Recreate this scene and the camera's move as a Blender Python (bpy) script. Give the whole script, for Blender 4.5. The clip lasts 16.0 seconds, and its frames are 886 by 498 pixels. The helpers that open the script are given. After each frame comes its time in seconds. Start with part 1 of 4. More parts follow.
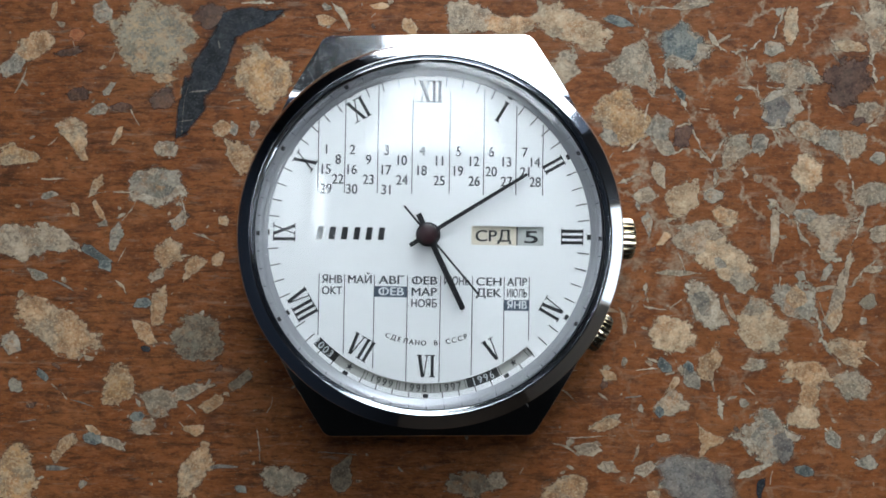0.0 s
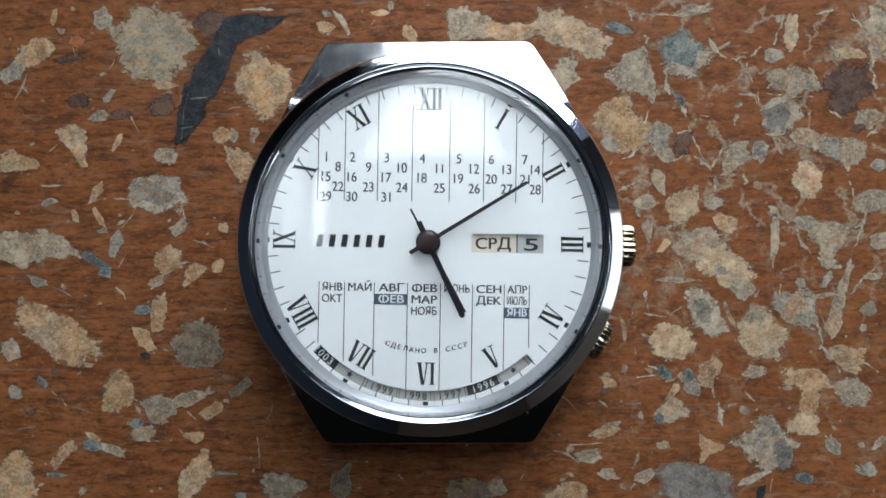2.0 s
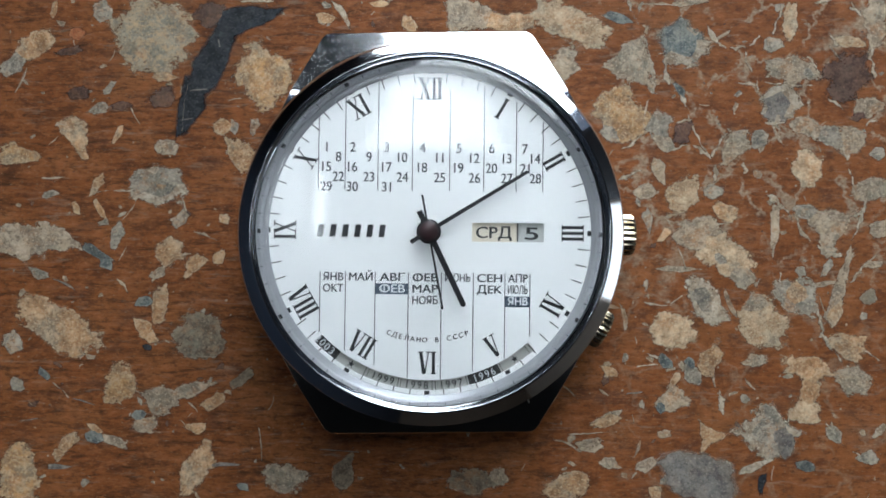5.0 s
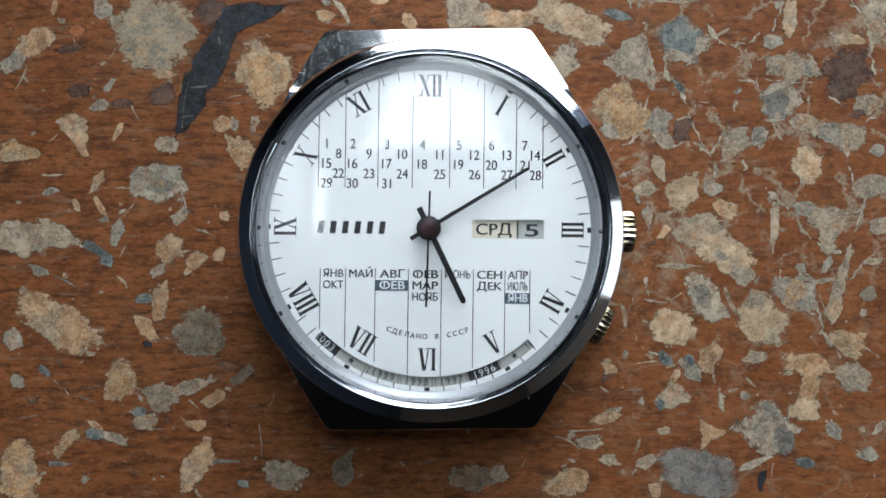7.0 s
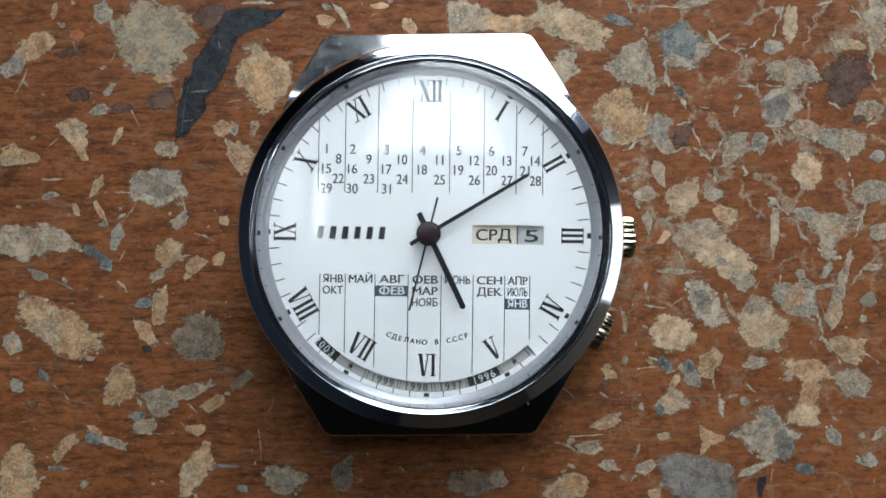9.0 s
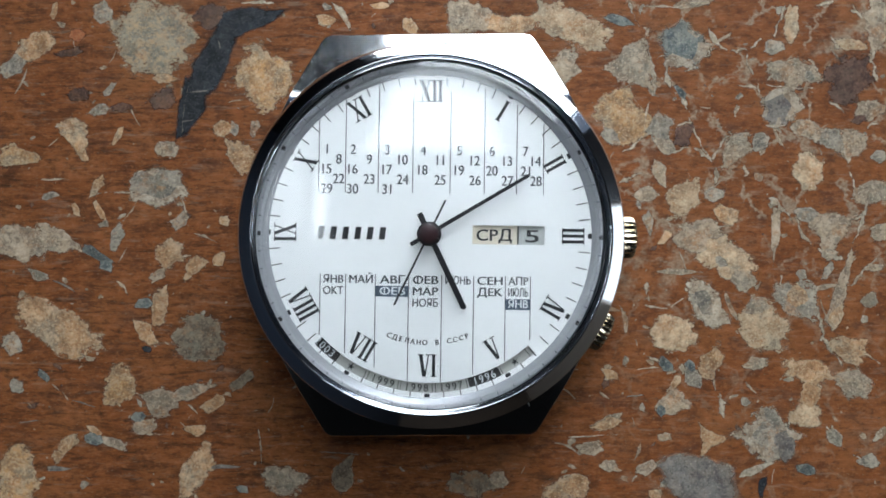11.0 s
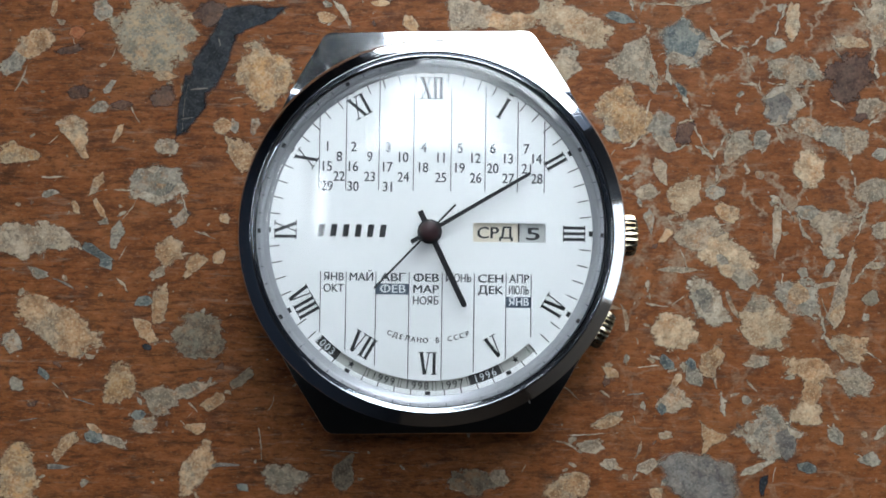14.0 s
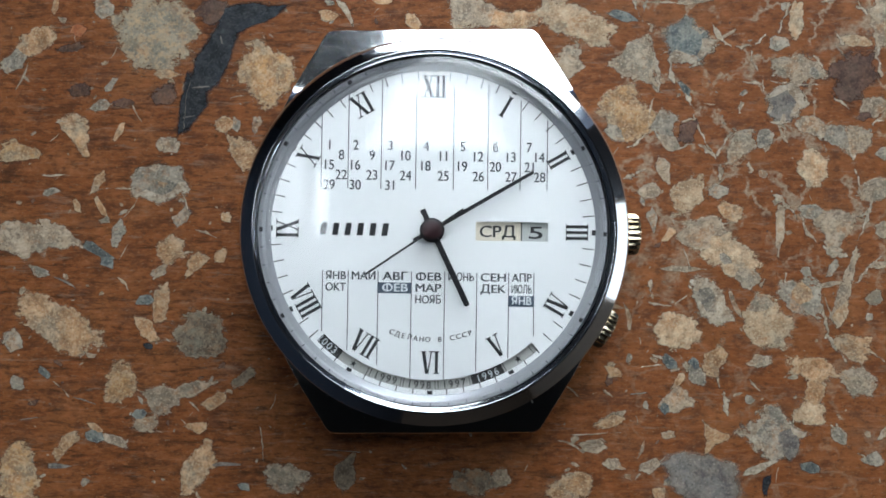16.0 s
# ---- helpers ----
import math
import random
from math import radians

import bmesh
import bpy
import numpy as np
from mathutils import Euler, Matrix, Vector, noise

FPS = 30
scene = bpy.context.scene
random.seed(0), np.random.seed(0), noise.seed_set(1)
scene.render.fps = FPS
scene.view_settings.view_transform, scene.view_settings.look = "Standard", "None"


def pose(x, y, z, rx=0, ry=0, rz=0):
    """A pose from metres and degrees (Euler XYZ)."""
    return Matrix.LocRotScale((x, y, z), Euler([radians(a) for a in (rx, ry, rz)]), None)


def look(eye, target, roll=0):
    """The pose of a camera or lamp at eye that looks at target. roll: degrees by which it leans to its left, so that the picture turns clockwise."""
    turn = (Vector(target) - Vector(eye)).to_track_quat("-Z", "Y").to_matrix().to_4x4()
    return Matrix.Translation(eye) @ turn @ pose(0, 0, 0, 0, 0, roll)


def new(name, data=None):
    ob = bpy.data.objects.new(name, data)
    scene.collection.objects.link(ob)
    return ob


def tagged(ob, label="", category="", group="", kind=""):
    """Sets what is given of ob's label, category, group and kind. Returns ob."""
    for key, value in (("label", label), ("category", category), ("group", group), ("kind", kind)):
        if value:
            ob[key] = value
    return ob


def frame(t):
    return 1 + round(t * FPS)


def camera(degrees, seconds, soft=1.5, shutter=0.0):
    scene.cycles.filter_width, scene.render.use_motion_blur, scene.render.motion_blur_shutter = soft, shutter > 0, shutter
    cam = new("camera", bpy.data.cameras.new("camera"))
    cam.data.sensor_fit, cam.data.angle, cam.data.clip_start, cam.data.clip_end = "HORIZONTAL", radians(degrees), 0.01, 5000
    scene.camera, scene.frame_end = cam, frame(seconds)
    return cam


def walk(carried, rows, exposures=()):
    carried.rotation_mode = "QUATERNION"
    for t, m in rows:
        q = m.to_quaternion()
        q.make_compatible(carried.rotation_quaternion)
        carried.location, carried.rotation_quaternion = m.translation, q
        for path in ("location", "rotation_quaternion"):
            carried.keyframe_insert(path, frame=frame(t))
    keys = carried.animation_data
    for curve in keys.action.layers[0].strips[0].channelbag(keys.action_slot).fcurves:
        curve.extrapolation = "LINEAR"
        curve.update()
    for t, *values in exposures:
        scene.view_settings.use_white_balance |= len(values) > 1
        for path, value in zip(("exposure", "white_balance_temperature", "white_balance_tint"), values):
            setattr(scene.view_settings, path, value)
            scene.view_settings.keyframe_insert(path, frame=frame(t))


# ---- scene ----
import itertools

MM = 0.001

# ---- camera: held by hand, looking straight down at the watch ----
cam = camera(56.0, 16.0, soft=1.7)
TILT = 1.5
# seconds, drift east, drift north and height in millimetres, roll in degrees
PATH = [
    (0.0, 0.000, -0.000, 89.000, -0.000),
    (0.5, -0.000, 0.185, 89.001, 0.001),
    (1.0, 0.000, 0.462, 88.999, -0.000),
    (1.5, -0.004, 0.708, 89.017, -0.019),
    (2.0, 0.000, 0.739, 89.000, 0.001),
    (2.5, -0.018, 0.586, 88.978, -0.081),
    (3.0, -0.021, 0.416, 88.986, -0.116),
    (3.5, -0.007, 0.248, 89.126, -0.157),
    (4.0, -0.030, 0.093, 89.105, -0.203),
    (6.5, -0.079, -0.695, 89.134, -0.290),
    (7.0, -0.071, -0.626, 89.153, -0.280),
    (7.5, -0.063, -0.441, 89.172, -0.276),
    (8.0, -0.068, -0.246, 89.139, -0.254),
    (8.5, -0.054, -0.099, 89.128, -0.205),
    (9.0, -0.050, -0.087, 89.112, -0.185),
    (11.5, -0.109, -0.033, 88.955, -0.151),
    (12.0, -0.110, -0.014, 88.935, -0.118),
    (12.5, -0.110, -0.025, 88.957, -0.103),
    (13.0, -0.110, -0.106, 88.934, -0.115),
    (13.5, -0.109, -0.203, 88.942, -0.125),
    (14.0, -0.161, -0.285, 88.817, -0.135),
    (14.5, -0.198, -0.382, 88.722, -0.122),
    (15.0, -0.234, -0.484, 88.636, -0.114),
    (15.5, -0.341, -0.530, 88.519, -0.124),
    (16.0, -0.398, -0.402, 88.535, -0.088),
]
rows = []
for t, x, y, z, roll in PATH:
    lean = z * math.tan(radians(TILT))
    rows.append((t, look((x * MM, (y - lean) * MM, z * MM), (x * MM, y * MM, 0), roll)))
# the picture brightens a trifle on the way
walk(cam, rows, [(0.0, -0.10), (7.0, -0.06), (12.0, -0.03), (16.0, -0.02)])

# ---- light: overcast sky through the windows of a dim room, plus one added lamp ----
world = bpy.data.worlds.new("overcast")
scene.world = world
world.use_nodes = True
wn = world.node_tree.nodes
sky = wn.new("ShaderNodeTexSky")
sky.sky_type, sky.sun_disc = "NISHITA", False
sky.sun_elevation, sky.sun_rotation = radians(40), radians(-20)
wn["Background"].inputs["Strength"].default_value = 0.06
world.node_tree.links.new(sky.outputs["Color"], wn["Background"].inputs["Color"])


def window_lamp(name, x, y, z, rx, ry, rz, w, h, watts, colour):
    data = bpy.data.lights.new(name, "AREA")
    data.shape, data.size, data.size_y, data.energy, data.color = "RECTANGLE", w, h, watts, colour
    ob = new(name, data)
    ob.matrix_world = pose(x, y, z, rx, ry, rz)
    return ob


DAY = (0.86, 0.955, 1.03)
window_lamp("daylight_north_low", 0.1, 0.50, 0.225, -90, 0, 0, 1.3, 0.45, 22.5, DAY)
window_lamp("daylight_north_high", 0.1, 0.50, 0.985, -90, 0, 0, 1.3, 1.06, 24.2, DAY)
window_lamp("daylight_east", 1.80, -0.13, 0.36, 0, 90, 0, 0.75, 0.97, 3.6, DAY)
# added lamp without a known source, draws the streak on the crystal's left
window_lamp("daylight_west", -0.508, 0.18, 1.265, 0, -90, 0, 0.13, 0.30, 1.3, DAY)


# ---- materials ----
def material(name):
    m = bpy.data.materials.new(name)
    m.use_nodes = True
    return m, m.node_tree.nodes, m.node_tree.links, m.node_tree.nodes["Principled BSDF"]


def coords(n, l, scale):
    tc, mp = n.new("ShaderNodeTexCoord"), n.new("ShaderNodeMapping")
    mp.inputs["Scale"].default_value = scale
    l.new(tc.outputs["Object"], mp.inputs["Vector"])
    return mp


def noise_tex(n, l, mp, scale, detail=4.0, rough=0.6, offset=None):
    t = n.new("ShaderNodeTexNoise")
    t.inputs["Scale"].default_value, t.inputs["Detail"].default_value, t.inputs["Roughness"].default_value = scale, detail, rough
    if offset is None:
        l.new(mp.outputs["Vector"], t.inputs["Vector"])
    else:
        add = n.new("ShaderNodeVectorMath")
        l.new(mp.outputs["Vector"], add.inputs[0])
        l.new(offset, add.inputs[1])
        l.new(add.outputs["Vector"], t.inputs["Vector"])
    return t


def ramp(n, l, src, stops):
    r = n.new("ShaderNodeValToRGB")
    e = r.color_ramp.elements
    while len(e) < len(stops):
        e.new(0.5)
    for k, (p, c) in zip(e, stops):
        k.position, k.color = p, (c, c, c, 1) if isinstance(c, float) else (*c, 1)
    l.new(src, r.inputs["Fac"])
    return r


def mix(n, l, fac, a, b):
    m = n.new("ShaderNodeMix")
    m.data_type = "RGBA"
    for sock, v in ((m.inputs["Factor"], fac), (m.inputs["A"], a), (m.inputs["B"], b)):
        if isinstance(v, (tuple, float)):
            sock.default_value = (*v, 1) if isinstance(v, tuple) else v
        else:
            l.new(v, sock)
    return m.outputs["Result"]


def bump(n, l, src, bsdf, strength, distance):
    b = n.new("ShaderNodeBump")
    b.inputs["Strength"].default_value, b.inputs["Distance"].default_value = strength, distance
    l.new(src, b.inputs["Height"])
    l.new(b.outputs["Normal"], bsdf.inputs["Normal"])
    return b


BROWN = (0.195, 0.062, 0.018)
BROWN_DARK = (0.074, 0.027, 0.010)
BROWN_LIGHT = (0.265, 0.100, 0.034)


def world_coords(n, l, scale, turn=0.0):
    g, mp = n.new("ShaderNodeNewGeometry"), n.new("ShaderNodeMapping")
    mp.inputs["Scale"].default_value, mp.inputs["Rotation"].default_value = scale, (0, 0, radians(turn))
    l.new(g.outputs["Position"], mp.inputs["Vector"])
    return mp


def cement_colour(n, l):
    """Brown cement worn in long horizontal strokes: colour and relief."""
    broad = noise_tex(n, l, world_coords(n, l, (170, 480, 0)), 1.0, 8.0, 0.72)
    broad.inputs["Distortion"].default_value = 0.6
    fine = noise_tex(n, l, world_coords(n, l, (260, 1450, 0), 1.5), 1.0, 8.0, 0.76)
    fine.inputs["Distortion"].default_value = 0.6
    place = n.new("ShaderNodeSeparateXYZ")
    l.new(world_coords(n, l, (1000, 1000, 0)).outputs["Vector"], place.inputs["Vector"])
    patch = noise_tex(n, l, world_coords(n, l, (130, 190, 0)), 1.0, 5.0, 0.6)
    fleck = noise_tex(n, l, world_coords(n, l, (2400, 3300, 0)), 1.0, 4.0, 0.7)
    plum = noise_tex(n, l, world_coords(n, l, (95, 240, 0), 4.0), 1.7, 4.0, 0.6)
    c = mix(n, l, ramp(n, l, broad.outputs["Fac"], [(0.30, 0.2), (0.50, 1.0)]).outputs["Color"], BROWN_DARK, BROWN)
    c = mix(n, l, ramp(n, l, patch.outputs["Fac"], [(0.46, 0.0), (0.70, 0.8)]).outputs["Color"], c, BROWN_LIGHT)
    c = mix(n, l, ramp(n, l, plum.outputs["Fac"], [(0.56, 0.0), (0.70, 0.6)]).outputs["Color"], c, (0.105, 0.054, 0.036))
    blotch = noise_tex(n, l, world_coords(n, l, (330, 430, 0), 15.0), 1.0, 7.0, 0.7)
    c = mix(n, l, ramp(n, l, blotch.outputs["Fac"], [(0.36, 0.75), (0.48, 0.0)]).outputs["Color"], c, (0.085, 0.029, 0.013))
    c = mix(n, l, ramp(n, l, blotch.outputs["Fac"], [(0.54, 0.0), (0.68, 0.55)]).outputs["Color"], c, (0.27, 0.088, 0.026))
    east, worn = n.new("ShaderNodeMapRange"), n.new("ShaderNodeMath")
    east.inputs["From Min"].default_value, east.inputs["From Max"].default_value = 6.0, 26.0
    east.inputs["To Min"].default_value, east.inputs["To Max"].default_value = 1.0, 0.2
    l.new(place.outputs["X"], east.inputs["Value"])
    worn.operation = "MULTIPLY"
    l.new(ramp(n, l, fine.outputs["Fac"], [(0.36, 0.95), (0.49, 0.0)]).outputs["Color"], worn.inputs[0])
    l.new(east.outputs["Result"], worn.inputs[1])
    c = mix(n, l, worn.outputs["Value"], c, (0.052, 0.021, 0.009))
    c = mix(n, l, ramp(n, l, fine.outputs["Fac"], [(0.53, 0.0), (0.64, 0.42)]).outputs["Color"], c, (0.31, 0.135, 0.060))
    c = mix(n, l, ramp(n, l, fleck.outputs["Fac"], [(0.60, 0.0), (0.68, 0.5)]).outputs["Color"], c, (0.29, 0.205, 0.135))
    gritty = noise_tex(n, l, world_coords(n, l, (900, 1700, 0), 3.0), 1.0, 6.0, 0.75)
    c = mix(n, l, ramp(n, l, gritty.outputs["Fac"], [(0.35, 0.7), (0.48, 0.0)]).outputs["Color"], c, (0.060, 0.022, 0.010))
    c = mix(n, l, ramp(n, l, gritty.outputs["Fac"], [(0.54, 0.0), (0.66, 0.6)]).outputs["Color"], c, (0.33, 0.130, 0.048))
    film = noise_tex(n, l, world_coords(n, l, (210, 1150, 0), -2.0), 1.0, 6.0, 0.7)
    c = mix(n, l, ramp(n, l, film.outputs["Fac"], [(0.57, 0.0), (0.70, 0.45)]).outputs["Color"], c, (0.27, 0.215, 0.165))
    # a net of pale lime veins on the eastern side of the slab
    cells = n.new("ShaderNodeTexVoronoi")
    cells.feature = "DISTANCE_TO_EDGE"
    warp = noise_tex(n, l, world_coords(n, l, (1000, 1000, 0)), 0.35, 5.0, 0.65)
    bent = n.new("ShaderNodeVectorMath")
    bent.operation = "MULTIPLY_ADD"
    l.new(warp.outputs["Color"], bent.inputs[0])
    bent.inputs[1].default_value = (5.5, 5.5, 0.0)
    l.new(world_coords(n, l, (1000, 1000, 0)).outputs["Vector"], bent.inputs[2])
    l.new(bent.outputs["Vector"], cells.inputs["Vector"])
    cells.inputs["Scale"].default_value = 0.17
    line = ramp(n, l, cells.outputs["Distance"], [(0.015, 1.0), (0.060, 0.0)])
    broken = noise_tex(n, l, world_coords(n, l, (1000, 1000, 0)), 0.28, 4.0, 0.6)
    some = ramp(n, l, broken.outputs["Fac"], [(0.44, 0.0), (0.52, 1.0)])
    east, north = n.new("ShaderNodeMapRange"), n.new("ShaderNodeMapRange")
    for node, axis, lo, hi, floor_value in ((east, "X", 12.0, 22.0, 0.0), (north, "Y", -9.0, 4.0, 0.3)):
        node.inputs["From Min"].default_value, node.inputs["From Max"].default_value = lo, hi
        node.inputs["To Min"].default_value, node.inputs["To Max"].default_value = floor_value, 0.85
        l.new(place.outputs[axis], node.inputs["Value"])
    total = line.outputs["Color"]
    for other in (some.outputs["Color"], east.outputs["Result"], north.outputs["Result"]):
        times = n.new("ShaderNodeMath")
        times.operation = "MULTIPLY"
        l.new(total, times.inputs[0])
        l.new(other, times.inputs[1])
        total = times.outputs["Value"]
    lime = mix(n, l, ramp(n, l, fleck.outputs["Fac"], [(0.4, 0.0), (0.6, 1.0)]).outputs["Color"], (0.23, 0.168, 0.113), (0.39, 0.31, 0.225))
    c = mix(n, l, total, c, lime)
    return c, fine.outputs["Fac"]


def matrix_material():
    m, n, l, b = material("brown_cement")
    c, relief = cement_colour(n, l)
    l.new(c, b.inputs["Base Color"])
    b.inputs["Roughness"].default_value = 0.6
    b.inputs["Specular IOR Level"].default_value = 0.15
    bump(n, l, relief, b, 0.5, 0.0001)
    return m


def chip_material(name, light, dark, vein, speckle=0.55, rusty=0.6, other=(0.22, 0.20, 0.155), limed=0.5, fray_by=2.6):
    """Ground stone in mottled patches, with a pale limy rim that thins out over the cement."""
    m, n, l, b = material(name)
    info = n.new("ShaderNodeObjectInfo")
    fine = world_coords(n, l, (1000, 1000, 0))
    deep = tuple(0.4 * k for k in dark)
    dark = tuple(0.85 * k for k in dark)
    a1 = noise_tex(n, l, fine, 0.5, 6.0, 0.66)
    a2 = noise_tex(n, l, fine, 1.15, 6.0, 0.72)
    a3 = noise_tex(n, l, fine, 2.6, 4.0, 0.7)
    c = mix(n, l, ramp(n, l, a1.outputs["Fac"], [(0.43, 0.0), (0.55, 1.0)]).outputs["Color"], dark, light)
    patch = noise_tex(n, l, fine, 0.27, 5.0, 0.68)
    c = mix(n, l, ramp(n, l, patch.outputs["Fac"], [(0.50, 0.0), (0.60, 0.75)]).outputs["Color"], c, other)
    stain = noise_tex(n, l, world_coords(n, l, (1000, 1000, 0), 40.0), 0.36, 6.0, 0.7)
    c = mix(n, l, ramp(n, l, stain.outputs["Fac"], [(0.52, 0.0), (0.62, rusty)]).outputs["Color"], c, (0.40, 0.18, 0.07))
    c = mix(n, l, ramp(n, l, a2.outputs["Fac"], [(0.50, 0.0), (0.60, speckle + 0.15)]).outputs["Color"], c, vein)
    c = mix(n, l, ramp(n, l, a3.outputs["Fac"], [(0.52, 0.0), (0.63, 0.6)]).outputs["Color"], c, deep)
    crack = noise_tex(n, l, fine, 0.4, 3.0, 0.6)
    crack.inputs["Distortion"].default_value = 0.8
    c = mix(n, l, ramp(n, l, crack.outputs["Fac"], [(0.488, 0.0), (0.50, 0.6), (0.512, 0.0)]).outputs["Color"], c, vein)
    worn = noise_tex(n, l, world_coords(n, l, (1000, 1000, 0), 70.0), 0.55, 7.0, 0.72)
    c = mix(n, l, ramp(n, l, worn.outputs["Fac"], [(0.36, 0.62), (0.50, 0.0)]).outputs["Color"], c, deep)
    c = mix(n, l, ramp(n, l, worn.outputs["Fac"], [(0.53, 0.0), (0.66, 0.65)]).outputs["Color"], c, tuple(min(0.68, 1.2 * k) for k in vein))
    hsv = n.new("ShaderNodeHueSaturation")
    hsv.inputs["Saturation"].default_value = 1.0
    l.new(c, hsv.inputs["Color"])
    l.new(ramp(n, l, info.outputs["Random"], [(0.0, 0.80), (1.0, 1.08)]).outputs["Color"], hsv.inputs["Value"])
    grain = noise_tex(n, l, fine, 4.0, 3.0, 0.6)
    c = mix(n, l, ramp(n, l, grain.outputs["Fac"], [(0.58, 0.0), (0.68, 0.7)]).outputs["Color"], hsv.outputs["Color"], tuple(min(0.7, 1.35 * k) for k in vein))
    body = n.new("ShaderNodeAttribute")
    body.attribute_name = "body"
    fray = noise_tex(n, l, world_coords(n, l, (800, 950, 0)), 0.62, 7.0, 0.7)
    edge = n.new("ShaderNodeMath")
    edge.operation = "MULTIPLY_ADD"
    l.new(fray.outputs["Fac"], edge.inputs[0])
    edge.inputs[1].default_value = fray_by
    l.new(body.outputs["Fac"], edge.inputs[2])
    keep = n.new("ShaderNodeMapRange")
    keep.interpolation_type = "SMOOTHSTEP"
    keep.inputs["From Min"].default_value, keep.inputs["From Max"].default_value = fray_by / 2 + 0.36, fray_by / 2 + 0.76
    l.new(edge.outputs["Value"], keep.inputs["Value"])
    limy = n.new("ShaderNodeMapRange")
    limy.interpolation_type = "SMOOTHSTEP"
    limy.inputs["From Min"].default_value, limy.inputs["From Max"].default_value = fray_by / 2 + 0.50, fray_by / 2 + 0.95
    limy.inputs["To Min"].default_value, limy.inputs["To Max"].default_value = limed, 0.0
    l.new(edge.outputs["Value"], limy.inputs["Value"])
    c = mix(n, l, limy.outputs["Result"], c, tuple(0.5 * k + 0.5 * q for k, q in zip(vein, (0.42, 0.32, 0.21))))
    l.new(c, b.inputs["Base Color"])
    b.inputs["Roughness"].default_value = 0.5
    b.inputs["Specular IOR Level"].default_value = 0.2
    bump(n, l, a2.outputs["Fac"], b, 0.35, 0.00008)
    clear, both = n.new("ShaderNodeBsdfTransparent"), n.new("ShaderNodeMixShader")
    l.new(keep.outputs["Result"], both.inputs["Fac"])
    l.new(clear.outputs["BSDF"], both.inputs[1])
    l.new(b.outputs["BSDF"], both.inputs[2])
    l.new(both.outputs["Shader"], n["Material Output"].inputs["Surface"])
    return m


CEMENT = matrix_material()
CHIPS = {
    "tan": chip_material("tan_stone", (0.520, 0.302, 0.158), (0.350, 0.186, 0.090), (0.560, 0.395, 0.250)),
    "palet": chip_material("pale_tan_stone", (0.550, 0.371, 0.230), (0.427, 0.273, 0.157), (0.570, 0.433, 0.288)),
    "ochre": chip_material("ochre_stone", (0.500, 0.274, 0.118), (0.330, 0.190, 0.100), (0.540, 0.385, 0.240)),
    "granite": chip_material("speckled_granite", (0.345, 0.292, 0.212), (0.238, 0.212, 0.168), (0.450, 0.300, 0.170), 0.55),
    "tangrey": chip_material("grey_tan_stone", (0.386, 0.286, 0.193), (0.244, 0.185, 0.134), (0.470, 0.370, 0.269)),
    "grey": chip_material("grey_stone", (0.294, 0.248, 0.193), (0.168, 0.147, 0.122), (0.395, 0.336, 0.260)),
    "greybrown": chip_material("grey_brown_stone", (0.218, 0.168, 0.118), (0.139, 0.101, 0.071), (0.286, 0.227, 0.160)),
    "bluegrey": chip_material("blue_grey_stone", (0.140, 0.158, 0.152), (0.082, 0.098, 0.102), (0.269, 0.260, 0.218), 0.4, 0.05, (0.20, 0.20, 0.17), 0.25, 1.2),
    "slategrey": chip_material("slate_grey_stone", (0.193, 0.172, 0.151), (0.134, 0.119, 0.109), (0.286, 0.244, 0.202), 0.3, 0.08, (0.21, 0.195, 0.18), 0.3, 1.0),
    "slate": chip_material("black_slate", (0.032, 0.034, 0.039), (0.016, 0.018, 0.022), (0.063, 0.067, 0.067), 0.2, 0.0, (0.028, 0.033, 0.042), 0.0, 0.9),
    "brown": chip_material("brown_stone", (0.126, 0.069, 0.049), (0.084, 0.046, 0.035), (0.160, 0.092, 0.067), 0.3, 0.2, (0.12, 0.078, 0.058), 0.0),
    "rust": chip_material("rust_stone", (0.336, 0.113, 0.046), (0.235, 0.076, 0.034), (0.319, 0.151, 0.076), 0.3, 0.3, (0.30, 0.10, 0.045), 0.0),
    "pale": chip_material("pale_lime_vein", (0.437, 0.353, 0.260), (0.311, 0.227, 0.155), (0.487, 0.412, 0.319), 0.5, 0.25, (0.30, 0.25, 0.18), 0.2),
}


def plain(name, colour, rough=0.5, metal=0.0, grain=0.0, size=800.0, coat=0.0):
    m, n, l, b = material(name)
    mp = coords(n, l, (1, 1, 1))
    t = noise_tex(n, l, mp, size, 4.0, 0.6)
    dark = tuple(c * (1 - grain) for c in colour)
    l.new(mix(n, l, t.outputs["Fac"], dark, colour), b.inputs["Base Color"])
    b.inputs["Metallic"].default_value = metal
    b.inputs["Roughness"].default_value = rough
    b.inputs["Coat Weight"].default_value = coat
    return m


